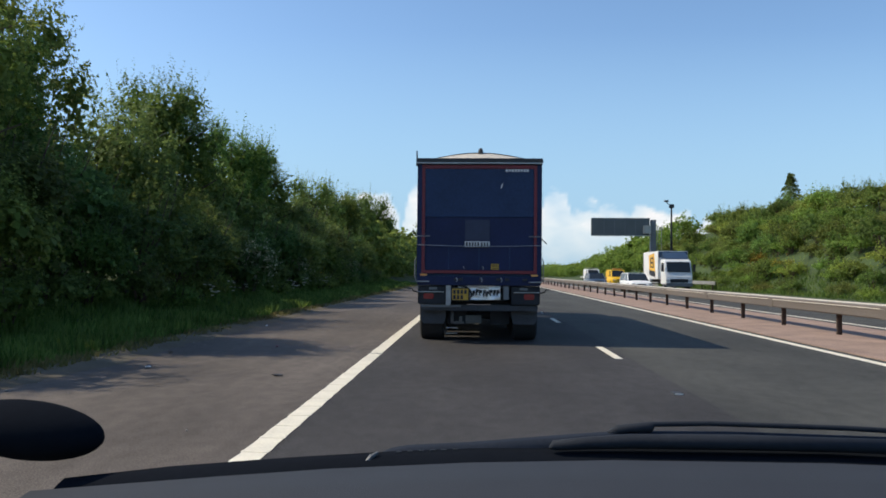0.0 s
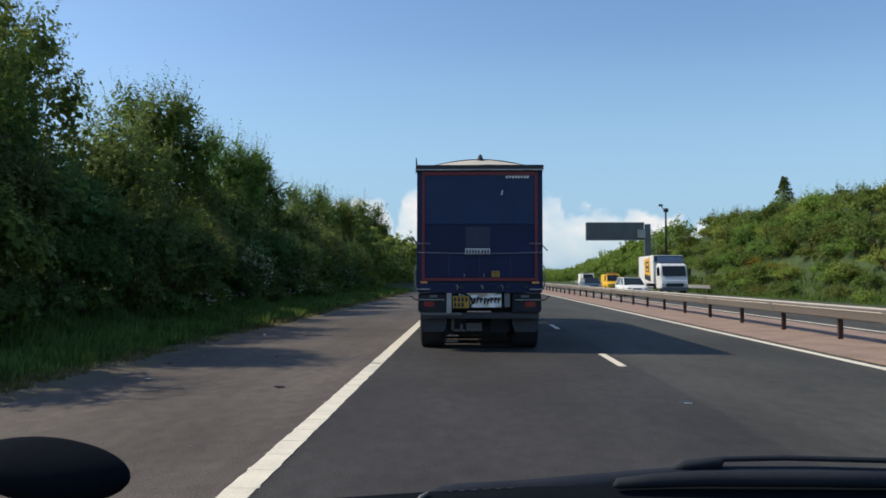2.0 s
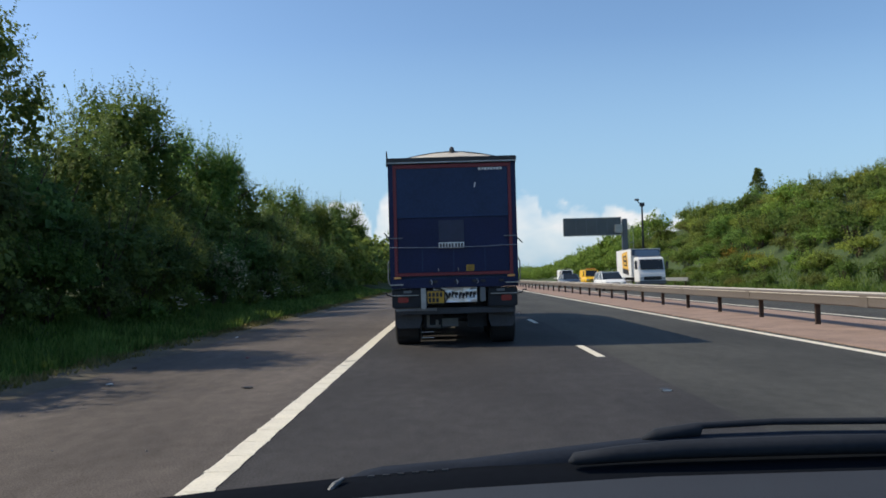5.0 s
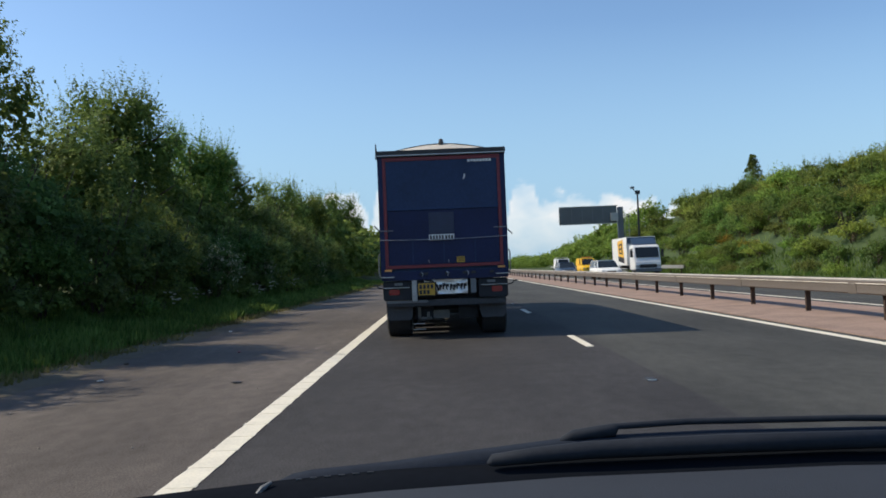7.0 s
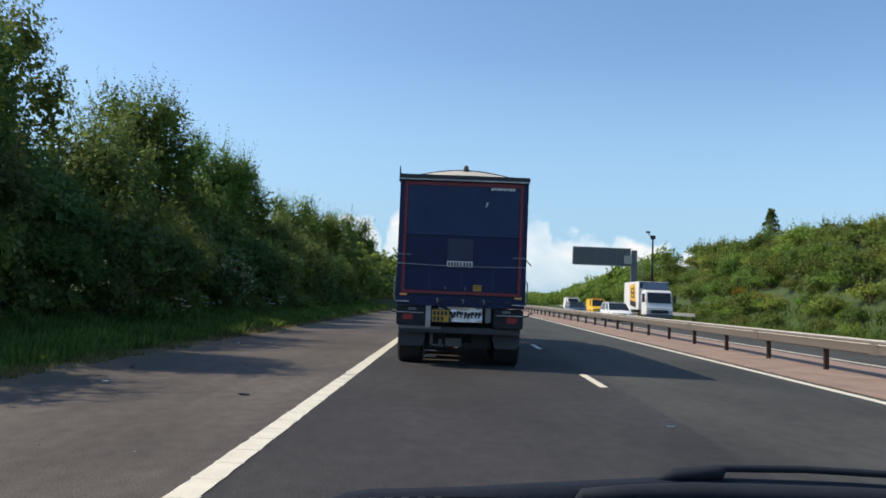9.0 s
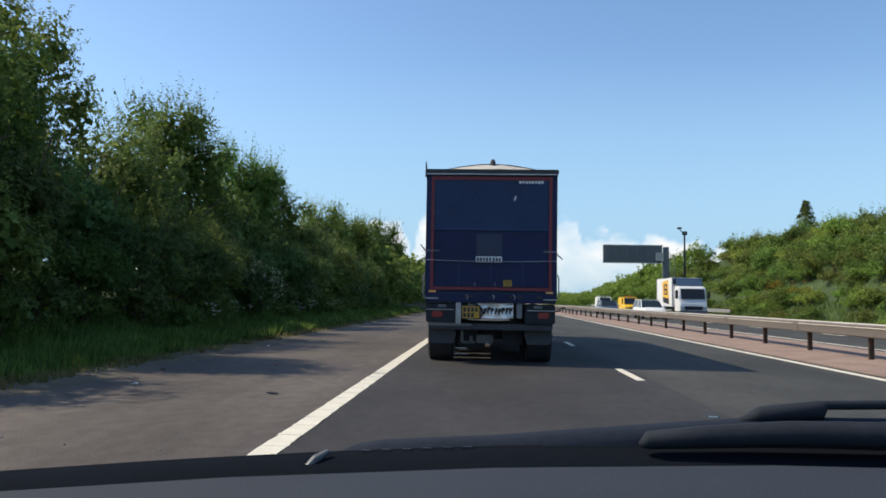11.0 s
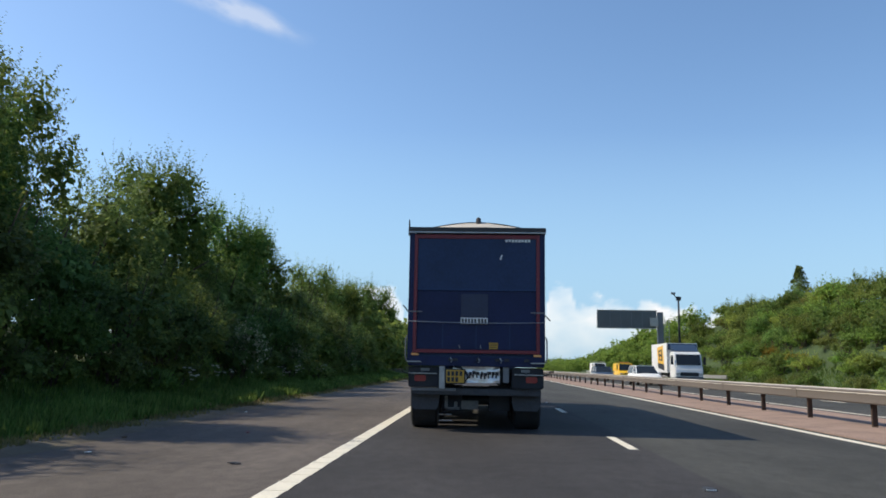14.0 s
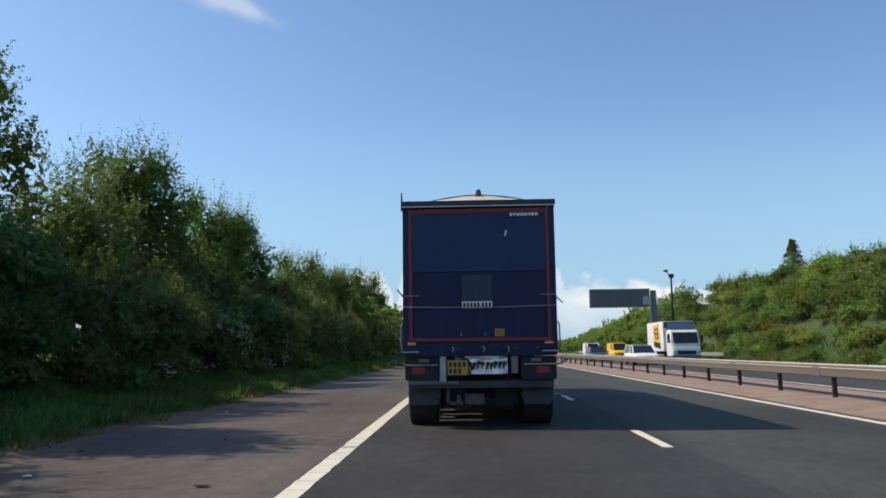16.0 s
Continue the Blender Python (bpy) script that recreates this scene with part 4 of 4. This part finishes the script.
    for y in (1.05, 2.35, 3.65, 8.3, 11.2):
        for s in (-1, 1):
            wheel(ob, s * 0.98, y, 0.51, 0.34 if y > 10 else 0.5, s)
        if y < 10:
            part("axle", tube([(-0.8, y, 0.51), (0.8, y, 0.51)], 0.09, 10), DARK_STEEL, ob)
    for s in (-1, 1):
        part("chassis_beam", boxes((s * 0.45 - 0.05, s * 0.45 + 0.05, 0.28, 11.8, 0.82, 1.14)), DARK_STEEL, ob)
    part("tow_plate", boxes((-0.27, 0.06, 0.55, 0.6, 0.36, 0.52), bevel=0.01), DULL_ALLOY, ob, "scuffed bare metal plate")
    part("tow_bracket", boxes((-0.58, -0.3, 0.45, 0.5, 0.35, 0.40), (-0.58, -0.52, 0.45, 0.5, 0.35, 0.60), (-0.4, -0.34, 0.45, 0.5, 0.35, 0.50), bevel=0.006), DULL_ALLOY, ob)
    for z in (0.16, 0.27):
        part("step_rung", tube([(-0.68, 0.42, z), (-0.44, 0.42, z)], 0.012, 6), GALV, ob)
    part("step_rail", tube([(-0.69, 0.42, 0.14), (-0.69, 0.42, 0.64)], 0.012, 6), DARK_STEEL, ob)
    for x in (-0.85, 0.85):
        part("tank", boxes((x - 0.3, x + 0.3, 4.2, 5.6, 0.55, 1.1), bevel=0.08), DARK_STEEL, ob)
    cab = part("cab", prism([(10.2, 0.95), (12.3, 0.95), (12.35, 1.7), (12.1, 2.9), (11.5, 3.3), (10.2, 3.3)], "x", -1.2, 1.2, 0.06), NAVY, ob)
    part("windscreen", prism([(12.33, 1.95), (12.36, 1.95), (12.17, 2.75), (12.14, 2.75)], "x", -1.05, 1.05), GLASS, cab)
    for s in (-1, 1):
        part("mirror", boxes((s * 1.4 - 0.1, s * 1.4 + 0.1, 12.0, 12.12, 1.9, 2.4), bevel=0.03), DARK_STEEL, cab)


lorry()


# ---- vehicles on the opposite carriageway, facing the camera ----
def car(label, paint, at, length, width, height, estate, van=False, name="car"):
    ob = thing(name, label, "van" if van else "car", "vehicles on the opposite carriageway", at=at)
    h, L, w = height, length, width
    r = 0.31
    belt = 0.60 * h if not van else 0.55 * h
    nose = 0.50 * h if not van else 0.46 * h
    y0, y1 = (0.23 * L, 0.42 * L) if not van else (0.16 * L, 0.29 * L)
    y2, y3 = ((0.90 * L, 0.985 * L) if estate else (0.72 * L, 0.9 * L))
    if van:
        y2, y3 = 0.975 * L, 0.99 * L
    # lower body: rounded sections from the front bumper to the tail
    stations = [(0.0, 0.70, 0.34, nose * 0.72), (0.05, 0.84, 0.26, nose * 0.90), (0.18, 0.93, 0.22, nose), (0.5 * y0, 0.985, 0.20, nose + 0.55 * (belt - nose)),
                (y0, 1.0, 0.20, belt - 0.02), (0.5 * L, 1.0, 0.20, belt), (0.9 * L, 0.985, 0.22, belt), (L - 0.08, 0.93, 0.26, belt - 0.02), (L, 0.85, 0.34, belt - 0.10)]
    body = bmesh.new()
    rings = []
    for y, wide, lo, hi in stations:
        a, m = w / 2 * wide, (lo + hi) / 2
        half = [(a * 0.86, lo), (a * 0.97, lo + 0.10), (a, m), (a * 0.985, hi - 0.10), (a * 0.93, hi - 0.03), (a * 0.78, hi), (a * 0.4, hi + 0.015)]
        ring = half + [(0.0, hi + 0.02)] + [(-x, z) for x, z in half[::-1]]
        rings.append([body.verts.new((x, y, z)) for x, z in ring])
    for a, b in zip(rings, rings[1:]):
        for i in range(len(a)):
            j = (i + 1) % len(a)
            body.faces.new((a[i], a[j], b[j], b[i]))
    body.faces.new(rings[0]), body.faces.new(rings[-1][::-1])
    bmesh.ops.recalc_face_normals(body, faces=body.faces[:])
    shell = smooth(part("body", body, paint, ob))
    tw = w / 2 - (0.21 if not van else 0.12)
    low = [(-w / 2 + 0.07, y0, belt - 0.03), (w / 2 - 0.07, y0, belt - 0.03), (w / 2 - 0.07, y3, belt - 0.02), (-w / 2 + 0.07, y3, belt - 0.02)]
    top = [(-tw, y1, h - 0.04), (tw, y1, h - 0.04), (tw, y2, h - 0.03), (-tw, y2, h - 0.03)]
    cabin = bmesh.new()
    lo, hi = [cabin.verts.new(p) for p in low], [cabin.verts.new(p) for p in top]
    cabin.faces.new(hi), cabin.faces.new(lo[::-1])
    for i in range(4):
        j = (i + 1) % 4
        cabin.faces.new((lo[i], lo[j], hi[j], hi[i]))
    bmesh.ops.recalc_face_normals(cabin, faces=cabin.faces[:])
    bmesh.ops.bevel(cabin, geom=cabin.edges[:], offset=0.05, segments=3, affect="EDGES")
    part("roof" if van else "glasshouse", cabin, paint if van else GLASS, ob, "" if van else "dark glass all round")
    if not van:
        cap = prism([(-tw - 0.02, y1 - 0.04), (tw + 0.02, y1 - 0.04), (tw + 0.02, y2 + 0.05), (-tw - 0.02, y2 + 0.05)], "z", h - 0.07, h, 0.03)
        part("roof", cap, paint, ob)
        for s in (-1, 1):
            for p, q in ((low[1], top[1]), (low[2], top[2])):
                part("pillar", tube([(s * p[0], p[1], p[2]), (s * q[0], q[1], q[2])], 0.038, 6), paint, ob)
            ym = 0.56 * L
            part("pillar", tube([(s * (w / 2 - 0.07), ym, belt), (s * (tw + 0.005), ym + 0.04, h - 0.05)], 0.03, 6), paint, ob)

    def pane(corners, push):
        bm = bmesh.new()
        v = [bm.verts.new(Vector(c) + Vector(push)) for c in corners]
        back = [bm.verts.new(Vector(c) - Vector(push) * 0.5) for c in corners]
        bm.faces.new(v), bm.faces.new(back[::-1])
        for i in range(4):
            j = (i + 1) % 4
            bm.faces.new((v[i], back[i], back[j], v[j]))
        bmesh.ops.recalc_face_normals(bm, faces=bm.faces[:])
        return bm

    def mixed(a, b, t):
        return tuple(p + (q - p) * t for p, q in zip(a, b))
    if van:
        A = [low[0], low[1], top[1], top[0]]
        ins = [mixed(A[0], A[2], 0.08), mixed(A[1], A[3], 0.08), mixed(A[2], A[0], 0.09), mixed(A[3], A[1], 0.09)]
        part("windscreen", pane(ins, (0, -0.02, 0.012)), GLASS, ob, "dark windscreen")
    for s in (-1, 1):
        if van:
            base = [(s * (w / 2 - 0.07), y0, belt), (s * (w / 2 - 0.07), y3, belt), (s * tw, y2, h - 0.02), (s * tw, y1, h - 0.03)]
            q = [mixed(base[0], base[1], 0.09), mixed(base[0], base[1], 0.26), mixed(base[3], base[2], 0.24), mixed(base[3], base[2], 0.02)]
            c = [mixed(q[0], q[3], 0.12), mixed(q[1], q[2], 0.12), mixed(q[1], q[2], 0.86), mixed(q[0], q[3], 0.86)]
            part("side_window", pane(c, (s * 0.012, 0, 0.004)), GLASS, ob)
        part("headlamp", boxes((s * (w / 2 - 0.28) - 0.15, s * (w / 2 - 0.28) + 0.15, 0.0, 0.16, 0.60 * nose + 0.10, 0.60 * nose + 0.23), bevel=0.03), LENS, shell)
        part("door_mirror", boxes((s * (w / 2 + 0.08) - 0.08, s * (w / 2 + 0.08) + 0.08, y0 + 0.3, y0 + 0.42, belt, belt + 0.13), bevel=0.03), paint, shell)
        for y in (0.19 * L, 0.8 * L):
            wheel(ob, s * (w / 2 - 0.10), y, r, 0.2, s)
            arch = tube([(s * (w / 2 - 0.035), y + math.cos(a) * 0.36, r + math.sin(a) * 0.36) for a in [i * 3.1416 / 10 for i in range(11)]], 0.035, 5)
            part("wheel_arch", arch, INK, shell)
    part("grille", boxes((-0.34, 0.34, -0.02, 0.05, nose * 0.72, nose * 0.86), bevel=0.02), INK, shell)
    part("air_intake", boxes((-0.55, 0.55, -0.015, 0.05, 0.27, 0.37), bevel=0.02), INK, shell)
    pl = part("front_plate", boxes((-0.26, 0.26, -0.035, -0.003, 0.40, 0.50)), PLATE_WHITE, shell)
    part("bar", boxes((-0.2, 0.2, -0.040, -0.036, 0.42, 0.48)), INK, pl)
    return ob


car("dark blue-grey estate car driving on the opposite carriageway", BLUE_PAINT, (12.7, 78.0, 0), 4.6, 1.8, 1.42, True)
car("white estate car on the opposite carriageway", WHITE_PAINT, (12.7, 58.0, 0), 4.6, 1.8, 1.47, True)
wv = car("white van with a ladder rack on its roof", WHITE_PAINT, (16.3, 104.0, 0), 4.8, 1.9, 2.0, True, True, "van")
rack = part("roof_rack", tube([(-0.7, 1.4, 2.12), (-0.7, 4.4, 2.12)], 0.03, 6), GALV, wv, "steel ladder rack")
part("rack_rail", tube([(0.7, 1.4, 2.12), (0.7, 4.4, 2.12)], 0.03, 6), GALV, rack)
for y in (1.5, 2.9, 4.3):
    part("cross_bar", tube([(-0.72, y, 1.98), (-0.72, y, 2.12), (0.72, y, 2.12), (0.72, y, 1.98)], 0.025, 6), GALV, rack)
yv = car("yellow works van with amber light bar on its roof", YELLOW_PAINT, (16.3, 86.0, 0), 4.4, 1.8, 1.85, True, True, "van")
part("light_bar", boxes((-0.55, 0.55, 1.5, 1.75, 1.86, 1.98), bevel=0.03), AMBER, yv, "amber roof light bar")


def box_truck():
    ob = thing("box_truck", "white box truck with yellow and black shapes on its side", "truck", "vehicles on the opposite carriageway", at=(16.3, 61.0, 0))
    cab = part("cab", prism([(0.0, 0.55), (-0.03, 1.1), (0.12, 1.55), (0.42, 2.45), (0.8, 2.6), (1.75, 2.6), (1.75, 0.55)], "x", -1.05, 1.05, 0.06), WHITE_PAINT, ob)
    part("windscreen", prism([(0.10, 1.56), (0.40, 2.36), (0.36, 2.38), (0.06, 1.58)], "x", -0.92, 0.92), GLASS, cab)
    part("grille", boxes((-0.7, 0.7, -0.06, 0.0, 0.72, 1.0), bevel=0.02), DARK_STEEL, cab)
    part("bumper", boxes((-1.06, 1.06, -0.1, 0.1, 0.4, 0.68), bevel=0.04), GREY_STEEL, cab)
    part("air_deflector", prism([(0.75, 2.6), (1.7, 2.6), (1.7, 3.2)], "x", -0.98, 0.98, 0.04), BLUE_PAINT, cab, "blue roof deflector")
    for s in (-1, 1):
        part("side_window", prism([(0.55, 1.6), (1.35, 1.6), (1.35, 2.3), (0.72, 2.3)], "x", s * 1.045, s * 1.06), GLASS, cab)
        part("headlamp", boxes((s * 0.85 - 0.15, s * 0.85 + 0.15, -0.07, 0.02, 0.78, 0.96), bevel=0.03), LENS, cab)
        part("mirror", boxes((s * 1.25 - 0.1, s * 1.25 + 0.1, 0.2, 0.3, 1.6, 2.2), bevel=0.03), INK, cab)
        for y in (0.95, 5.2):
            wheel(ob, s * 0.9, y, 0.42, 0.26, s)
    box = part("box", boxes((-1.2, 1.2, 1.9, 7.4, 0.95, 3.3), bevel=0.03), WHITE_PAINT, ob)
    part("box_header", boxes((-1.15, 1.15, 1.86, 1.9, 2.75, 3.25), bevel=0.01), BLUE_PAINT, box)
    part("logo_stripe", prism([(2.9, 1.15), (5.0, 1.35), (5.3, 3.0), (3.3, 3.15)], "x", -1.212, -1.203), LOGO_YELLOW, box, "yellow slanted shape")
    part("logo_shape", prism([(2.9, 1.12), (5.0, 1.32), (5.08, 1.75), (3.0, 1.6)], "x", -1.222, -1.213), INK, box, "black slanted shape")
    part("logo_shape", prism([(3.45, 1.9), (4.6, 1.95), (4.75, 2.75), (3.65, 2.85)], "x", -1.222, -1.213), INK, box, "black slanted shape")
    for z in (2.02, 2.42):
        part("logo_shape", prism([(3.75, z), (4.35, z + 0.02), (4.4, z + 0.24), (3.82, z + 0.25)], "x", -1.231, -1.223), LOGO_YELLOW, box, "yellow slanted shape")
    for y in (1.88, 7.37):
        part("box_edge", boxes((-1.215, -1.19, y, y + 0.05, 0.97, 3.3)), GREY_STEEL, box)
    for z in (0.42, 0.62):
        part("under_rail", boxes((-1.15, -1.05, 2.4, 6.6, z, z + 0.1)), GALV, ob)
    part("chassis", boxes((-0.5, 0.5, 1.6, 7.2, 0.6, 0.92)), DARK_STEEL, ob)


box_truck()

# ---- message-sign gantry and camera mast beyond the far carriageway ----


def gantry():
    gx, gy = 21.4, 92.0
    ob = thing("sign_gantry", "grey cantilever gantry carrying a message sign seen from behind", "sign gantry", at=(gx, gy, 0))
    part("base", boxes((-0.9, 0.9, -0.9, 0.9, -0.2, 0.35), bevel=0.05), GALV, ob, "concrete-grey base block")
    part("mast", prism([(-0.38, 0.3), (0.38, 0.3), (0.32, 6.4), (0.3, 7.9), (-0.3, 7.9), (-0.32, 6.4)], "y", -0.3, 0.3, 0.02), GREY_STEEL, ob)
    sign = part("sign_case", boxes((-7.4, -0.5, -0.45, 0.25, 5.95, 8.05), bevel=0.04), SIGN_GREY, ob, "dark grey sign case, back side")
    for i in range(6):
        x = -7.2 + 1.25 * i
        part("case_seam", boxes((x, x + 0.04, -0.462, -0.45, 6.05, 7.95)), GREY_STEEL, sign)
    part("case_edge", boxes((-7.45, -0.45, -0.5, -0.46, 8.0, 8.1), (-7.45, -0.45, -0.5, -0.46, 5.9, 6.0)), GALV, sign)
    part("junction_box", boxes((-1.3, -0.4, -0.75, -0.47, 6.2, 7.2), bevel=0.03), GALV, ob, "pale junction box")
    for x in (0.5, 1.0):
        part("ladder_rail", tube([(x, -0.1, 2.4), (x, -0.1, 7.2)], 0.04, 6), GALV, ob)
    for i in range(14):
        z = 2.6 + 0.34 * i
        part("rung", tube([(0.5, -0.1, z), (1.0, -0.1, z)], 0.02, 5), GALV, ob)
    for z in (3.2, 5.0, 6.8):
        part("ladder_hoop", tube([(0.5, -0.1, z), (0.55, -0.6, z), (0.95, -0.6, z), (1.0, -0.1, z)], 0.025, 5), GALV, ob)


def camera_mast():
    ob = thing("camera_mast", "dark slim steel mast topped by a traffic camera", "mast", at=(23.6, 92.0, 1.2))
    part("pole", tube([(0, 0, -0.3), (0, 0, 4), (0, 0, 8.3)], [0.16, 0.13, 0.10], 10), DARK_STEEL, ob)
    part("bracket", tube([(0, 0, 8.2), (-0.3, 0, 8.55), (-0.55, 0, 8.85)], 0.05, 6), DARK_STEEL, ob)
    part("camera_housing", boxes((-0.85, -0.35, -0.15, 0.15, 8.85, 9.1), bevel=0.04), GREY_STEEL, ob)
    part("head_box", boxes((-0.25, 0.28, -0.2, 0.2, 8.15, 8.6), bevel=0.03), DARK_STEEL, ob)


gantry()
camera_mast()


def far_fence():
    ob = thing("far_safety_fence", "pale steel safety fence beside the far carriageway", "crash barrier", at=(20.7, 0, 0))
    part("rail", boxes((-0.05, 0.03, 66, 150, 0.5, 0.8), bevel=0.01), GALV, ob)
    p = part("post", boxes((0.03, 0.13, -0.05, 0.05, 0, 0.72)), RUST, ob)
    p.location = (0, 67, 0)
    for i in range(1, 26):
        put("post", p.data, None, ob).location = (0, 67 + 3.2 * i, 0)


far_fence()


def fence_pen():
    ob = thing("service_pen", "small railed enclosure beside the gantry", "railing", at=(24.4, 88.0, 2.2))
    for i in range(9):
        part("post", boxes((0.5 * i - 0.03, 0.5 * i + 0.03, -0.03, 0.03, -0.5, 1.3)), GREY_STEEL, ob)
    for z in (0.5, 0.9, 1.25):
        part("rail", boxes((0.0, 4.0, -0.02, 0.02, z, z + 0.05)), GREY_STEEL, ob)
    part("cabinet", boxes((1.2, 2.2, 0.5, 1.1, -0.6, 1.3), bevel=0.03), GALV, ob, "grey equipment cabinet")
    part("kerb_wall", boxes((-0.4, 4.4, -0.4, -0.15, -0.8, 0.1)), BRICK_RED, ob, "low red brick wall")


fence_pen()

# ---- front of the car that carries the camera ----


def car_front():
    ob = thing("car", "dark dashboard, scuttle and wipers of the following car", "car", at=(0, 0, 0))

    def curve(pts, x):
        for (a, za), (b, zb) in zip(pts, pts[1:]):
            if x <= b:
                return za + (zb - za) * max(0.0, (x - a)) / (b - a)
        return pts[-1][1]

    def sheet(profile_rows, xs, mat, name, label=""):
        """A shaped panel: rows of (y, height function), closed underneath."""
        bm = bmesh.new()
        rows = [[bm.verts.new((x, y, f(x))) for x in xs] for y, f in profile_rows]
        for a, b in zip(rows, rows[1:]):
            for i in range(len(xs) - 1):
                bm.faces.new((a[i], a[i + 1], b[i + 1], b[i]))
        return smooth(part(name, bm, mat, ob, label))

    xs = [-0.95 + 0.05 * i for i in range(45)]
    dash_far = [(-1.0, 0.915), (-0.56, 0.957), (-0.3, 0.98), (0.0, 0.999), (0.3, 1.010), (0.75, 1.012), (1.3, 1.0)]
    band = [(-1.1, 0.89), (-0.7, 0.942), (-0.42, 0.968), (-0.2, 0.985), (0.02, 0.998), (0.3, 1.004), (0.8, 1.006), (1.3, 0.99)]
    sheet([(0.84, lambda x: curve(dash_far, x) - 0.16), (0.88, lambda x: curve(dash_far, x) - 0.05), (0.95, lambda x: curve(dash_far, x) - 0.028),
           (1.08, lambda x: curve(dash_far, x) - 0.012), (1.19, lambda x: curve(dash_far, x)), (1.2, lambda x: curve(dash_far, x) - 0.01),
           (1.2, lambda x: curve(dash_far, x) - 0.2)], xs, DASH_GREY, "dashboard_top", "blue-grey grained plastic dashboard top")
    sheet([(1.22, lambda x: curve(dash_far, x) - 0.1), (1.23, lambda x: curve(band, x) - 0.03), (1.30, lambda x: curve(band, x) - 0.006), (1.33, lambda x: curve(band, x)),
           (1.36, lambda x: curve(band, x) - 0.02), (1.4, lambda x: curve(band, x) - 0.2)], xs, DASH_BLACK, "black_band", "black band along the windscreen base")
    scuttle = [(-0.212, 0.976), (-0.17, 0.996), (0.0, 1.007), (0.1, 1.017), (0.24, 1.030), (0.33, 1.038), (0.42, 1.040), (0.6, 1.042), (1.3, 1.03)]
    sx = [-0.215 + 0.035 * i for i in range(44)]
    sheet([(1.325, lambda x: curve(band, x) - 0.02), (1.328, lambda x: curve(scuttle, x) - 0.016), (1.335, lambda x: curve(scuttle, x) - 0.004), (1.35, lambda x: curve(scuttle, x)),
           (1.365, lambda x: curve(scuttle, x) - 0.006), (1.40, lambda x: curve(scuttle, x) - 0.05), (1.42, lambda x: curve(scuttle, x) - 0.2)], sx, COWL, "scuttle", "soft blue-grey scuttle panel")
    smooth(part("wiper_blade", tube([(0.178, 1.30, 1.008), (0.188, 1.30, 1.014), (0.26, 1.30, 1.020), (0.36, 1.30, 1.026), (0.6, 1.30, 1.028), (1.1, 1.30, 1.024)],
                                    [0.003, 0.011, 0.014, 0.016, 0.017, 0.015], 10), WIPER, ob, "slim black wiper blade"))
    smooth(part("wiper_arm", tube([(0.315, 1.345, 1.034), (0.34, 1.345, 1.042), (0.415, 1.345, 1.050), (0.422, 1.345, 1.056), (0.55, 1.345, 1.060), (0.85, 1.345, 1.055), (1.2, 1.345, 1.04)],
                                  [0.004, 0.011, 0.012, 0.006, 0.006, 0.006, 0.007], 10), WIPER, ob, "thin black wiper arm"))
    tip = part("wiper_tip", tube([(-0.250, 1.295, 0.952), (-0.236, 1.295, 0.966), (-0.224, 1.30, 0.980), (-0.210, 1.31, 0.988)], [0.003, 0.006, 0.006, 0.003], 9), DULL_ALLOY, ob, "scuffed grey wiper end")
    part("tip_clip", tube([(-0.222, 1.285, 0.962), (-0.212, 1.285, 0.957), (-0.202, 1.285, 0.958)], [0.002, 0.004, 0.002], 8), PLATE_WHITE, tip, "pale plastic clip")
    for i in range(6):
        part("scuff", boxes((-0.17 + 0.026 * i, -0.158 + 0.026 * i, 1.322, 1.327, 0.985 + 0.0016 * i, 0.988 + 0.0016 * i)), DARK_STEEL, ob)
    pod = bmesh.new()
    bmesh.ops.create_uvsphere(pod, u_segments=32, v_segments=16, radius=1, matrix=Matrix.LocRotScale((-1.07, 1.38, 1.01), Euler((0, 0.12, 0)), (0.185, 0.10, 0.068)))
    smooth(part("mirror_housing", pod, DASH_BLACK, ob, "matt black rounded housing"))
    part("housing_stalk", tube([(-1.20, 1.36, 0.98), (-1.24, 1.28, 0.86), (-0.98, 1.20, 0.80)], 0.03, 8), DASH_BLACK, ob)
    part("bonnet", prism([(1.43, 0.66), (2.0, 0.56), (2.35, 0.5), (2.42, 0.4), (2.2, 0.3), (1.43, 0.3)], "x", -0.85, 1.2, 0.05), COWL, ob)
    part("bulkhead", boxes((-0.9, 1.25, 1.0, 1.42, 0.22, 0.72), bevel=0.03), DASH_BLACK, ob)
    for x in (-0.72, 1.07):
        wheel(ob, x, 1.95, 0.31, 0.2, 1 if x > 0 else -1)


car_front()
